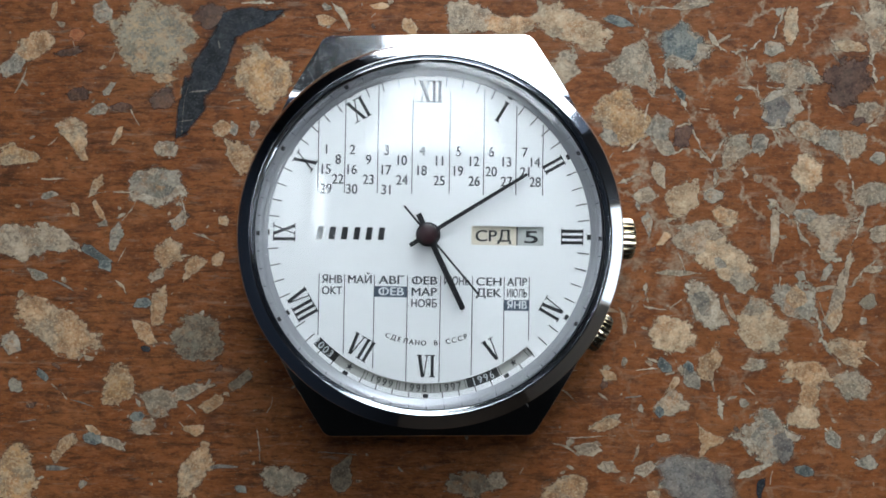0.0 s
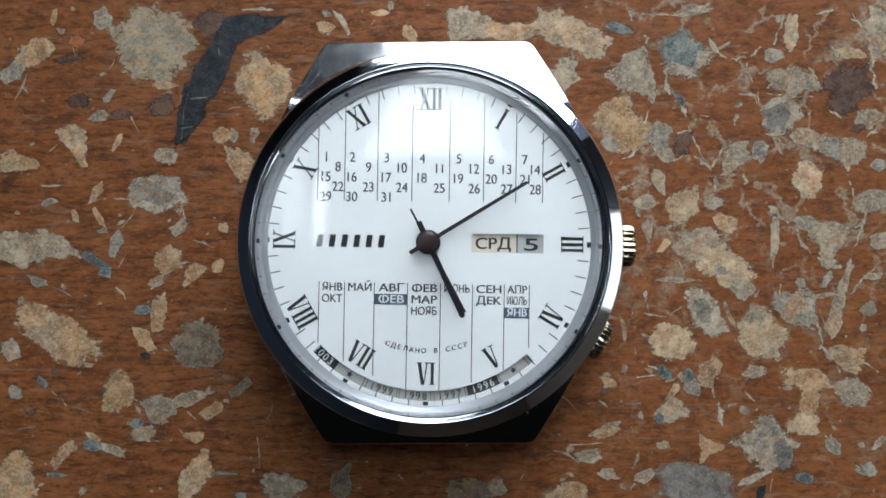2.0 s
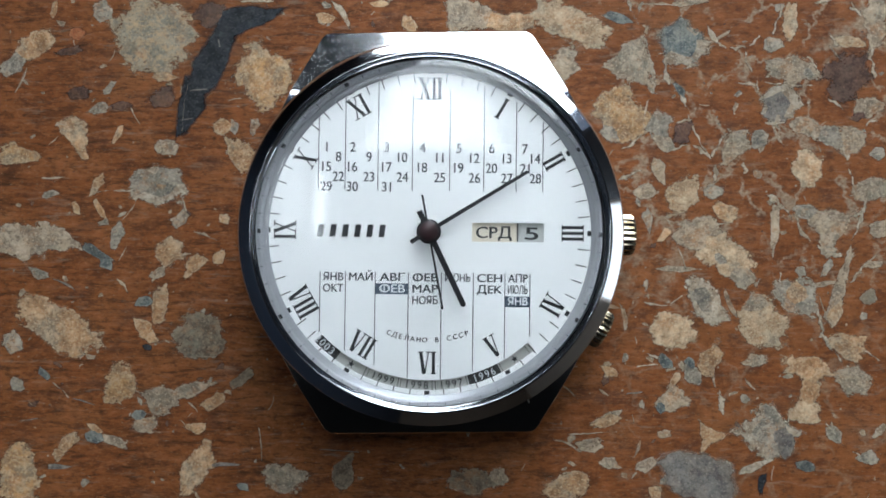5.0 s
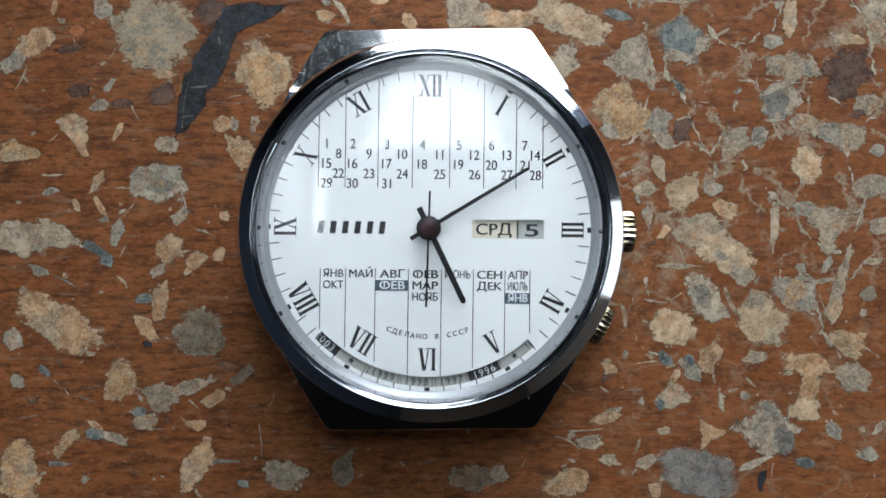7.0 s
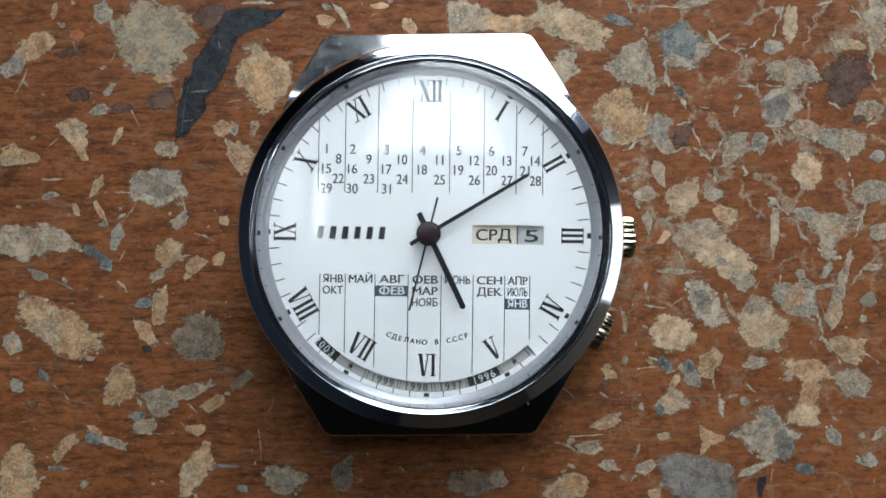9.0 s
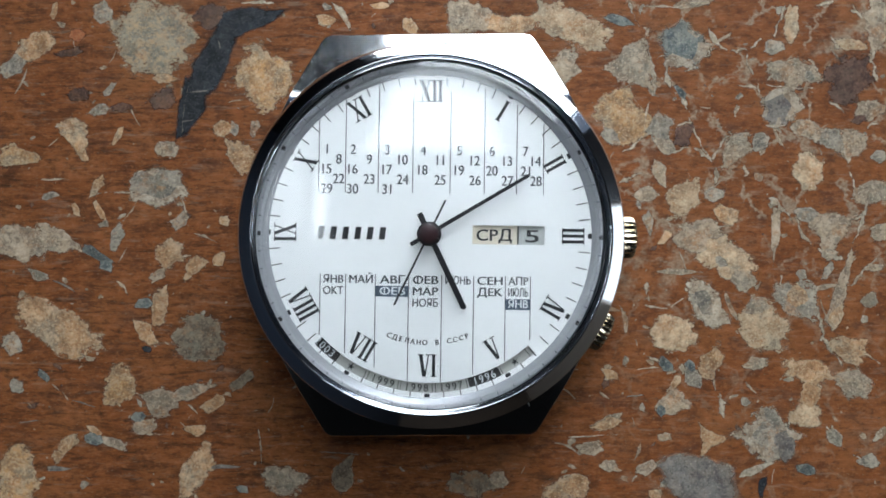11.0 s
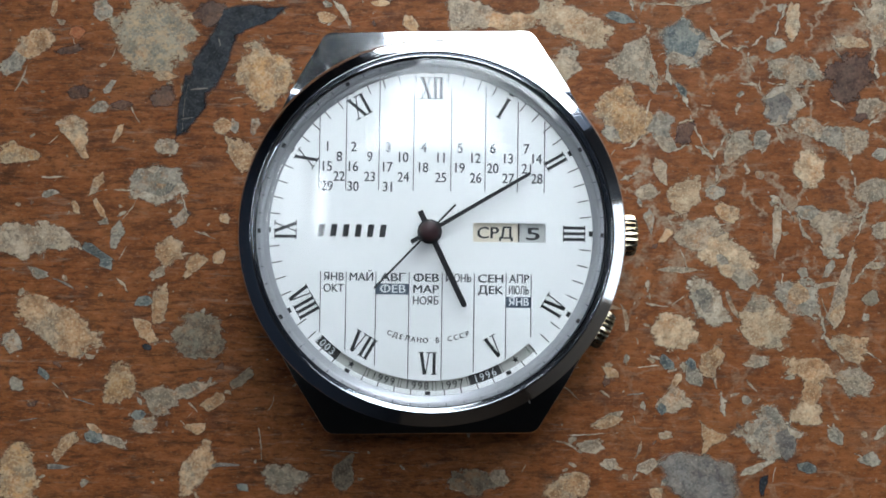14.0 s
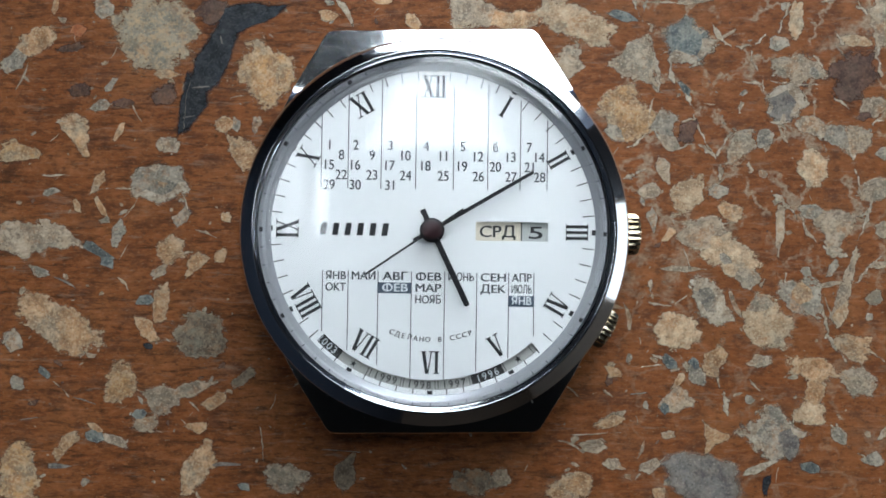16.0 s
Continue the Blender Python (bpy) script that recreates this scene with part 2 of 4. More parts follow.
def chrome_material(name, scratch, rough):
    m, n, l, b = material(name)
    b.inputs["Base Color"].default_value = (0.78, 0.80, 0.83, 1)
    b.inputs["Metallic"].default_value = 1.0
    mp = coords(n, l, (1000, 1000, 1000))
    haze = noise_tex(n, l, mp, 0.5, 5.0, 0.6)
    l.new(ramp(n, l, haze.outputs["Fac"], [(0.3, rough), (0.75, rough + 0.07)]).outputs["Color"], b.inputs["Roughness"])
    total = None
    for turn, size, low in ((35, (1500, 5200, 1500), 0.70), (-50, (1100, 6500, 1500), 0.70), (80, (3000, 4200, 3000), 0.715)):
        skew = coords(n, l, size)
        skew.inputs["Rotation"].default_value = (0, 0, radians(turn))
        v = noise_tex(n, l, skew, 2.6, 3.0, 0.5)
        nick = ramp(n, l, v.outputs["Fac"], [(low, 0.0), (low + 0.07, 1.0)]).outputs["Color"]
        if total is None:
            total = nick
        else:
            most = n.new("ShaderNodeMath")
            most.operation = "MAXIMUM"
            l.new(total, most.inputs[0])
            l.new(nick, most.inputs[1])
            total = most.outputs["Value"]
    bump(n, l, total, b, scratch, 0.00004)
    return m


CHROME = chrome_material("worn_chrome", 0.15, 0.04)
CHROME_BEZEL = chrome_material("polished_chrome", 0.03, 0.05)
STEEL = plain("brushed_flange", (0.42, 0.435, 0.46), 0.36, 0.6, 0.15, 3000.0)
CROWN_STEEL = plain("yellowed_steel", (0.50, 0.43, 0.31), 0.24, 1.0, 0.2, 1500.0)
DIAL_WHITE = plain("white_dial_lacquer", (0.88, 0.895, 0.895), 0.35, 0.0, 0.03, 400.0, 0.2)
INK = plain("black_print", (0.018, 0.019, 0.022), 0.5, 0.0, 0.1)
INK_SOFT = plain("grey_print", (0.045, 0.052, 0.060), 0.5, 0.0, 0.2, 3000.0)
INK_BLUE = plain("slate_blue_print", (0.075, 0.105, 0.145), 0.5, 0.0, 0.15, 2000.0)
INK_WHITE = plain("white_print", (0.74, 0.78, 0.80), 0.5, 0.0, 0.05)
HAND = plain("black_hand_lacquer", (0.012, 0.012, 0.015), 0.38, 0.0, 0.2, 2000.0)
CAP = plain("maroon_cap_lacquer", (0.034, 0.014, 0.016), 0.3, 0.0, 0.2, 2000.0)
DAY_CREAM = plain("cream_day_disc", (0.74, 0.67, 0.55), 0.5, 0.0, 0.05)
DATE_GREY = plain("grey_date_disc", (0.50, 0.52, 0.50), 0.5, 0.0, 0.08)
YEAR_GREY = plain("grey_year_ring", (0.47, 0.47, 0.44), 0.5, 0.0, 0.12, 600.0)
YEAR_BLACK = plain("black_year_field", (0.030, 0.030, 0.030), 0.5, 0.0, 0.2)
# unseen walls toned as reflectors: pale and brown light in the lower bezel
WALL_PALE = plain("pale_reflector_tone", (0.50, 0.43, 0.36), 0.85, 0.0, 0.25, 3.0)
WALL_BROWN = plain("brown_reflector_tone", (0.10, 0.073, 0.055), 0.85, 0.0, 0.3, 3.0)
# room shade put into the colour of unseen walls, so the chrome mirrors black
WALL = plain("room_shade_black", (0.015, 0.023, 0.040), 0.85, 0.0, 0.12, 6.0)
# unseen ceiling, shade put into its colour: the lower lugs mirror it
CEILING = plain("ceiling_shade_black", (0.007, 0.007, 0.008), 0.9, 0.0, 0.06, 5.0)
FLOOR = plain("dark_floorboards", (0.12, 0.07, 0.04), 0.5, 0.0, 0.4, 8.0)


def crystal_material():
    """Polished acrylic with fine wear that softens what it mirrors."""
    m, n, l, b = material("acrylic_crystal")
    n.remove(b)
    through_it, mirror = n.new("ShaderNodeBsdfRefraction"), n.new("ShaderNodeBsdfGlossy")
    fres, both = n.new("ShaderNodeFresnel"), n.new("ShaderNodeMixShader")
    through_it.inputs["IOR"].default_value = fres.inputs["IOR"].default_value = 1.49
    through_it.inputs["Roughness"].default_value = 0.0
    mirror.inputs["Roughness"].default_value = 0.08
    l.new(fres.outputs["Fac"], both.inputs["Fac"])
    l.new(through_it.outputs["BSDF"], both.inputs[1])
    l.new(mirror.outputs["BSDF"], both.inputs[2])
    l.new(both.outputs["Shader"], n["Material Output"].inputs["Surface"])
    return m


CRYSTAL = crystal_material()


# ---- mesh helpers (shapes are drawn in millimetres) ----
def part(name, bm, mat, parent=None, label="", at=None, sharp=30.0, metres=False):
    if not metres:
        bmesh.ops.scale(bm, vec=(MM, MM, MM), verts=bm.verts)
    me = bpy.data.meshes.new(name)
    bm.to_mesh(me)
    bm.free()
    me.materials.append(mat)
    for p in me.polygons:
        p.use_smooth = True
    me.set_sharp_from_angle(angle=radians(sharp))
    ob = new(name, me)
    ob.parent = parent
    if at is not None:
        ob.matrix_basis = at
    if label:
        tagged(ob, label)
    return ob


def box(bm, x0, x1, y0, y1, z0, z1):
    v = [bm.verts.new(p) for p in ((x0, y0, z0), (x1, y0, z0), (x1, y1, z0), (x0, y1, z0),
                                   (x0, y0, z1), (x1, y0, z1), (x1, y1, z1), (x0, y1, z1))]
    for q in ((3, 2, 1, 0), (4, 5, 6, 7), (0, 1, 5, 4), (1, 2, 6, 5), (2, 3, 7, 6), (3, 0, 4, 7)):
        bm.faces.new([v[i] for i in q])
    return v


def prism(bm, pts, z0, z1):
    lo = [bm.verts.new((x, y, z0)) for x, y in pts]
    hi = [bm.verts.new((x, y, z1)) for x, y in pts]
    bm.faces.new(hi)
    bm.faces.new(lo[::-1])
    for i in range(len(pts)):
        j = (i + 1) % len(pts)
        bm.faces.new((lo[i], lo[j], hi[j], hi[i]))


def lathe(bm, profile, steps=128, closed=False):
    rings = []
    for r, z in profile:
        rings.append([bm.verts.new((r * math.cos(2 * math.pi * i / steps), r * math.sin(2 * math.pi * i / steps), z)) for i in range(steps)]
                     if r > 1e-6 else [bm.verts.new((0, 0, z))] * steps)
    pairs = list(zip(rings, rings[1:])) + ([(rings[-1], rings[0])] if closed else [])
    for a, b in pairs:
        for i in range(steps):
            j = (i + 1) % steps
            vs = []
            for v in (a[i], a[j], b[j], b[i]):
                if v not in vs:
                    vs.append(v)
            if len(vs) > 2:
                bm.faces.new(vs)
    bmesh.ops.recalc_face_normals(bm, faces=bm.faces)


ALIKE = str.maketrans("АВЕКМНОРСТФ", "ABEKMHOPCTO")


def letters(body, height, squeeze=1.0, bold=0.0, heavy=0.0):
    """A bmesh of lettering, centred, of that capital height in millimetres."""
    cu = bpy.data.curves.new("lettering", "FONT")
    cu.body, cu.size, cu.offset = body.translate(ALIKE), 1.0, bold
    ob = bpy.data.objects.new("lettering", cu)
    scene.collection.objects.link(ob)
    me = bpy.data.meshes.new_from_object(ob.evaluated_get(bpy.context.evaluated_depsgraph_get()))
    bpy.data.objects.remove(ob)
    bpy.data.curves.remove(cu)
    bm = bmesh.new()
    bm.from_mesh(me)
    bpy.data.meshes.remove(me)
    xs = [v.co.x for v in bm.verts]
    mid = (min(xs) + max(xs)) / 2
    k = height / 0.70
    for v in bm.verts:
        v.co = Vector(((v.co.x - mid) * k * squeeze, (v.co.y - 0.35) * k, 0))
    if heavy:
        twin = bmesh.ops.duplicate(bm, geom=bm.verts[:] + bm.edges[:] + bm.faces[:])["geom"]
        for v in twin:
            if isinstance(v, bmesh.types.BMVert):
                v.co += Vector((heavy, 0.4 * heavy, 0.003))
    if body[0] == "Ф":
        x, h = (min(xs) - mid + 0.36) * k * squeeze, height / 2
        prism(bm, [(x - 0.055 * k, -h), (x + 0.055 * k, -h), (x + 0.055 * k, h), (x - 0.055 * k, h)], -0.004, 0.004)
    return bm


# ---- the unseen room around the sill ----
def structure(name, boxes, mat, label, category):
    bm = bmesh.new()
    for b in boxes:
        box(bm, *b)
    return tagged(part(name, bm, mat, metres=True), label, category, kind="structure")


SILL = structure("window_sill", [(-0.30, 1.598, -0.22, 0.348, -0.03, 0.0)], CEMENT,
                 "polished brown terrazzo sill with embedded stone chips", "window sill")
structure("wall_under_sill", [(-0.5, 1.6, 0.0, 0.35, -0.846, -0.03)], WALL, "plain wall below the sill, room shade put into its near-black colour", "wall")
bm = bmesh.new()
# made-up opening outline: masks daylight to the reflection wanted in crystal and lugs
LOW, HIGH = 0.004, 1.50
for face in (((-0.6, -0.85), (1.7, -0.85), (1.7, LOW), (-0.6, LOW)), ((-0.6, HIGH), (1.7, HIGH), (1.7, 1.75), (-0.6, 1.75)),
             ((-0.6, LOW), (-0.14, LOW), (-0.14, 0.02), (-0.030, 0.09), (-0.036, 0.30), (-0.11, 0.66), (-0.46, HIGH), (-0.6, HIGH)),
             ((0.48, LOW), (1.7, LOW), (1.7, HIGH), (0.46, HIGH), (0.15, 0.74), (0.19, 0.42), (0.48, 0.16))):
    prism(bm, face, 0.0, 0.1)
for v in bm.verts:
    v.co = Vector((v.co.x, 0.45 - v.co.z, v.co.y))
tagged(part("wall_north", bm, WALL, metres=True), "unseen near-black wall, window opening cut to shape its reflections", "wall", kind="structure")
# the slot is there only for the added west lamp
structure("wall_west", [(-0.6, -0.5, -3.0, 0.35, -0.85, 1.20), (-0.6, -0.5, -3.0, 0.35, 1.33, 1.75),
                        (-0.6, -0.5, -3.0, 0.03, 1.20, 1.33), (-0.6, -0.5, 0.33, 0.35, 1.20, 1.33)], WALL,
          "unseen near-black wall with a slot for the added streak lamp", "wall")
structure("wall_east", [(1.6, 1.7, -3.0, -0.58, -0.85, 1.75), (1.6, 1.7, 0.33, 0.35, -0.85, 1.75),
                        (1.6, 1.7, -0.58, 0.33, -0.85, 0.02), (1.6, 1.7, -0.58, 0.33, 0.70, 1.75)], WALL_PALE,
          "plain wall with a second window, toned pale to brighten the bezel", "wall")
structure("wall_south", [(-0.6, 1.7, -2.7, -2.6, -0.85, 1.75)], WALL_BROWN, "unseen wall deep in the room, toned brown for the bezel's reflection", "wall")
structure("floor", [(-0.6, 1.7, -3.1, 0.45, -0.90, -0.85)], FLOOR, "dark wooden floor of the room", "floor")
structure("ceiling", [(-0.6, 1.7, -3.1, 0.45, 1.75, 1.82)], CEILING, "unseen ceiling, room shade put into its near-black colour", "ceiling")


# ---- the wristwatch ----
WATCH = new("wristwatch")
LIFT = 1.78
SHRINK = 0.98
WATCH.matrix_world = pose(-1.4416 * MM, 1.195 * MM, LIFT * MM, 0, 0, 0.25) @ Matrix.Scale(SHRINK, 4)
tagged(WATCH, "chrome wristwatch head with a white perpetual calendar dial, no strap", "wristwatch")


def hull(points):
    pts = sorted(set((round(x, 5), round(y, 5)) for x, y in points))

    def chain(seq):
        out = []
        for p in seq:
            while len(out) > 1 and (out[-1][0] - out[-2][0]) * (p[1] - out[-2][1]) - (out[-1][1] - out[-2][1]) * (p[0] - out[-2][0]) <= 0:
                out.pop()
            out.append(p)
        return out[:-1]
    return chain(pts) + chain(pts[::-1])


def lug_height(x, y):
    d = max(0.0, abs(y) - 14.0)
    return 4.9 - (0.085 * d * d if d < 2 else 0.34 * (d - 1))


BEZEL_X = 0.2


def case():
    raw = [(BEZEL_X + 19.2 * math.cos(a), 19.2 * math.sin(a)) for a in (2 * math.pi * i / 160 for i in range(160))]
    for sx in (-1, 1):
        for sy in (-1, 1):
            for i in range(24):
                a = 2 * math.pi * i / 24
                raw.append((sx * 9.95 + 1.25 * math.cos(a), (19.75 if sy > 0 else -19.35) + 1.25 * math.sin(a)))
    loop = hull(raw)
    dense = []
    for (x0, y0), (x1, y1) in zip(loop, loop[1:] + loop[:1]):
        k = max(1, int(math.hypot(x1 - x0, y1 - y0) / 0.8))
        dense += [(x0 + (x1 - x0) * i / k, y0 + (y1 - y0) * i / k) for i in range(k)]
    bm = bmesh.new()
    rings = [[bm.verts.new((x * 0.74, y * 0.74, -LIFT / SHRINK)) for x, y in dense],
             [bm.verts.new((x * 0.79, y * 0.79, -LIFT / SHRINK + 0.5)) for x, y in dense],
             [bm.verts.new((x * 0.80, y * 0.80, 0)) for x, y in dense],
             [bm.verts.new((x * 0.83, y * 0.83, 0.5)) for x, y in dense],
             [bm.verts.new((x * 0.965, y * 0.965, 0.9)) for x, y in dense],
             [bm.verts.new((x * 0.997, y * 0.997, 1.3)) for x, y in dense],
             [bm.verts.new((x, y, lug_height(x, y) - 0.16)) for x, y in dense],
             [bm.verts.new((x * 0.999, y * 0.999, lug_height(x, y) - 0.05)) for x, y in dense],
             [bm.verts.new((x * 0.996, y * 0.996, lug_height(x * 0.996, y * 0.996))) for x, y in dense],
             *[[bm.verts.new((x * k, y * k, lug_height(x * k, y * k))) for x, y in dense] for k in (0.96, 0.93, 0.90, 0.87, 0.84, 0.80)]]
    n = len(dense)
    for a, b in zip(rings, rings[1:]):
        for i in range(n):
            bm.faces.new((a[i], a[(i + 1) % n], b[(i + 1) % n], b[i]))
    bm.faces.new(rings[0][::-1])
    return part("case", bm, CHROME, WATCH, "worn chrome case with faceted strap lugs", sharp=16.0)


case()
bm = bmesh.new()
bead = [(17.84 + 0.30 * math.cos(radians(a)), 6.65 + 0.30 * math.sin(radians(a))) for a in range(55, 131, 8)]
lathe(bm, [(18.0, 3.0), (19.1, 3.2), (19.3, 3.5), (19.31, 5.94), (19.25, 5.99), (19.18, 6.05), (18.72, 6.39), (18.25, 6.725), *bead,
           (17.61, 6.74), (17.56, 6.72), (17.52, 6.84), (17.47, 6.88), (17.42, 6.885), (17.37, 6.865), (17.30, 6.79), (17.27, 6.7), (17.2, 5.0)], 192)
part("bezel", bm, CHROME_BEZEL, WATCH, "polished chrome bezel ring", pose(BEZEL_X * MM, 0, 0), sharp=14.0)
bm = bmesh.new()
lathe(bm, [(17.18, 6.2), (17.15, 6.45), (16.75, 6.40), (16.55, 6.25), (16.5, 6.12), (16.05, 5.93), (16.0, 5.82), (16.0, 5.3), (17.15, 5.3)], 160, True)
FLANGE = part("inner_flange", bm, STEEL, WATCH, "grey metal flange inside the crystal", pose(0.5 * BEZEL_X * MM, -0.15 * MM, 0), sharp=12.0)

# minute ticks as the crystal's edge refracts them again, painted on the flange
bm = bmesh.new()
prism(bm, [(16.66, -0.05), (16.98, -0.05), (16.98, 0.05), (16.66, 0.05)], 0, 0.012)
flange_tick = part("flange_tick", bm, INK_SOFT, FLANGE, "", pose(0, 0, 6.44 * MM, 0, 0, -1.2))
for i in range(1, 60):
    t = new("flange_tick", flange_tick.data)
    t.parent = FLANGE
    t.matrix_basis = pose(0, 0, 6.44 * MM, 0, 0, 6 * i - 1.2)

# refracted doubles of the hour blocks, painted on at some hours only
bm = bmesh.new()
prism(bm, [(16.60, -0.22), (17.0, -0.22), (17.0, 0.22), (16.60, 0.22)], 0, 0.016)
flange_block = part("flange_block", bm, INK, FLANGE, "", pose(0, 0, 6.445 * MM, 0, 0, -1.2))
for i in (1, 2, 3, 4, 5, 6, 7, 11):
    t = new("flange_block", flange_block.data)
    t.parent = FLANGE
    t.matrix_basis = pose(0, 0, 6.445 * MM, 0, 0, 30 * i - 1.2)

# domed acrylic crystal with a thin shell
bm = bmesh.new()
outer = [(16.2 * k / 24, 8.75 - 1.40 * (k / 24) ** 2.1) for k in range(25)]
inner = [(16.2 * k / 24, 7.95 - 1.40 * (k / 24) ** 2.1) for k in range(25)]
lathe(bm, outer + [(16.45, 7.28), (17.15, 6.86), (17.22, 6.76), (17.22, 6.50)] + inner[::-1], 160)
glass = part("crystal", bm, CRYSTAL, WATCH, "clear domed acrylic crystal", sharp=12.0)
glass.visible_shadow = False

# a bright scrape on one lower lug
bm = bmesh.new()
scrape = [(0.35 * math.sin(1.6 * k / 8), -1.5 * k / 8) for k in range(9)]
prism(bm, [(x, y) for x, y in scrape] + [(x + 0.09, y + 0.03) for x, y in scrape[::-1]], 0.0, 0.012)
part("scrape_mark", bm, INK_WHITE, WATCH, "bright scrape in the chrome", pose(9.75 * MM, -17.0 * MM, (lug_height(0, 17.0) + 0.005) * MM, 18.8, 0, 12))

DIAL_Z = 5.8
WINDOW = (4.30, 11.47, -0.93, 0.95)
SLOT_IN, SLOT_OUT, SLOT_A, SLOT_B = 14.72, 15.72, -135.5, -47.5


def arc(r, a, b, n):
    return [(r * math.cos(radians(a + (b - a) * i / n)), r * math.sin(radians(a + (b - a) * i / n))) for i in range(n + 1)]


def dial_plate():
    bm = bmesh.new()
    x0, x1, y0, y1 = WINDOW
    loops = [arc(16.3, 0, 360, 160)[:-1], [(x0, y0), (x1, y0), (x1, y1), (x0, y1)],
             arc(SLOT_IN, SLOT_A, SLOT_B, 60) + arc(SLOT_OUT, SLOT_B, SLOT_A, 60)]
    edges = []
    for pts in loops:
        vs = [bm.verts.new((x, y, 0)) for x, y in pts]
        edges += [bm.edges.new((a, b)) for a, b in zip(vs, vs[1:] + vs[:1])]
    bmesh.ops.triangle_fill(bm, use_beauty=True, use_dissolve=False, edges=edges, normal=(0, 0, 1))
    rim = [e for e in bm.edges if len(e.link_faces) == 1]
    ext = bmesh.ops.extrude_edge_only(bm, edges=rim)
    for v in ext["geom"]:
        if isinstance(v, bmesh.types.BMVert):
            v.co.z = -0.22
    bmesh.ops.recalc_face_normals(bm, faces=bm.faces)
    return part("dial", bm, DIAL_WHITE, WATCH, "white lacquered dial with calendar print", pose(0, 0, DIAL_Z * MM, 0, 0, -1.2))


DIAL = dial_plate()
PRINT = 0.015


def on_dial(name, bm, mat, x, y, turn=0.0, lift=PRINT, parent=None, label=""):
    return part(name, bm, mat, parent or DIAL, label, pose(x * MM, y * MM, lift * MM, 0, 0, turn))


# minute track and hour blocks
bm = bmesh.new()
prism(bm, [(14.92, -0.05), (16.0, -0.05), (16.0, 0.05), (14.92, 0.05)], 0, 0.012)
first_tick = on_dial("minute_tick", bm, INK, 0, 0)
for i in range(1, 60):
    if i % 5:
        if i > 1:
            tick = new("minute_tick", first_tick.data)
            tick.parent = DIAL
        else:
            tick = first_tick
        tick.matrix_basis = pose(0, 0, PRINT * MM, 0, 0, i * 6)
        if 226 < i * 6 < 312:
            tick.matrix_basis = pose(0.72 * math.cos(radians(i * 6)) * MM, 0.72 * math.sin(radians(i * 6)) * MM, PRINT * MM, 0, 0, i * 6)
bm = bmesh.new()
prism(bm, [(15.75, -0.26), (16.1, -0.26), (16.1, 0.26), (15.75, 0.26)], 0, 0.02)
block = on_dial("hour_block", bm, INK, 0, 0)
for i in range(1, 12):
    b = new("hour_block", block.data)
    b.parent = DIAL
    b.matrix_basis = pose(0, 0, PRINT * MM, 0, 0, i * 30)


# roman numerals drawn from strokes: thick stems, thin hairlines, flat serifs
def stroke(bm, x0, y0, x1, y1, w):
    prism(bm, [(x0 - w / 2, y0), (x0 + w / 2, y0), (x1 + w / 2, y1), (x1 - w / 2, y1)], 0, 0.012)


def roman(word, h=2.2):
    bm = bmesh.new()
    wide = {"I": 0.57, "V": 1.22, "X": 1.28}
    x = -sum(wide[c] for c in word) / 2
    t, s = h / 2, 0.10
    for c in word:
        m = x + wide[c] / 2
        k = wide[c] / 2 - 0.22
        if c == "I":
            stroke(bm, m, -t, m, t, 0.30)
            serifs = [(m, -t), (m, t)]
        elif c == "V":
            stroke(bm, m - 0.05, -t, m - k, t, 0.33)
            stroke(bm, m + 0.06, -t, m + k, t, 0.12)
            serifs = [(m - k, t), (m + k, t)]
        else:
            stroke(bm, m + k, -t, m - k, t, 0.33)
            stroke(bm, m - k, -t, m + k, t, 0.12)
            serifs = [(m - k, t), (m + k, t), (m - k, -t), (m + k, -t)]
        for sx, sy in serifs:
            prism(bm, [(sx - 0.27, sy - s * (sy > 0)), (sx + 0.27, sy - s * (sy > 0)), (sx + 0.27, sy + s * (sy < 0)), (sx - 0.27, sy + s * (sy < 0))], 0, 0.0125)
        x += wide[c]
    return bm


for hour, word in enumerate(("I", "II", "III", "IV", "V", "VI", "VII", "VIII", "IX", "X", "XI", "XII"), 1):
    a = 90 - 30 * hour
    r = 13.0 if hour in (5, 6, 7) else 14.3
    turn = a - 90 if hour not in (4, 5, 6, 7, 8) else a + 90
    on_dial("numeral", roman(word), INK, r * math.cos(radians(a)), r * math.sin(radians(a)), turn)


# calendar columns: upper and lower rules
def rule(x, y0, y1):
    bm = bmesh.new()
    prism(bm, [(-0.042, y0), (0.042, y0), (0.042, y1), (-0.042, y1)], 0, 0.01)
    on_dial("column_rule", bm, INK_SOFT, x, 0, lift=PRINT - 0.004)


UPPER = (-11.07, -8.42, -5.15, -1.72, 2.00, 5.40, 8.62, 11.28)
UPPER_TOP = (11.5, 13.4, 14.9, 13.6, 14.3, 14.6, 13.0, 11.1)
for x, y in zip(UPPER, UPPER_TOP):
    rule(x, 4.05, y)
LOWER = (-10.75, -8.22, -5.27, -1.98, 1.30, 4.47, 7.62, 10.10)
LOWER_END = (-10.1, -11.9, -13.3, -14.5, -14.6, -13.8, -12.5, -10.3)
for x, y in zip(LOWER, LOWER_END):
    rule(x, -4.05, y)

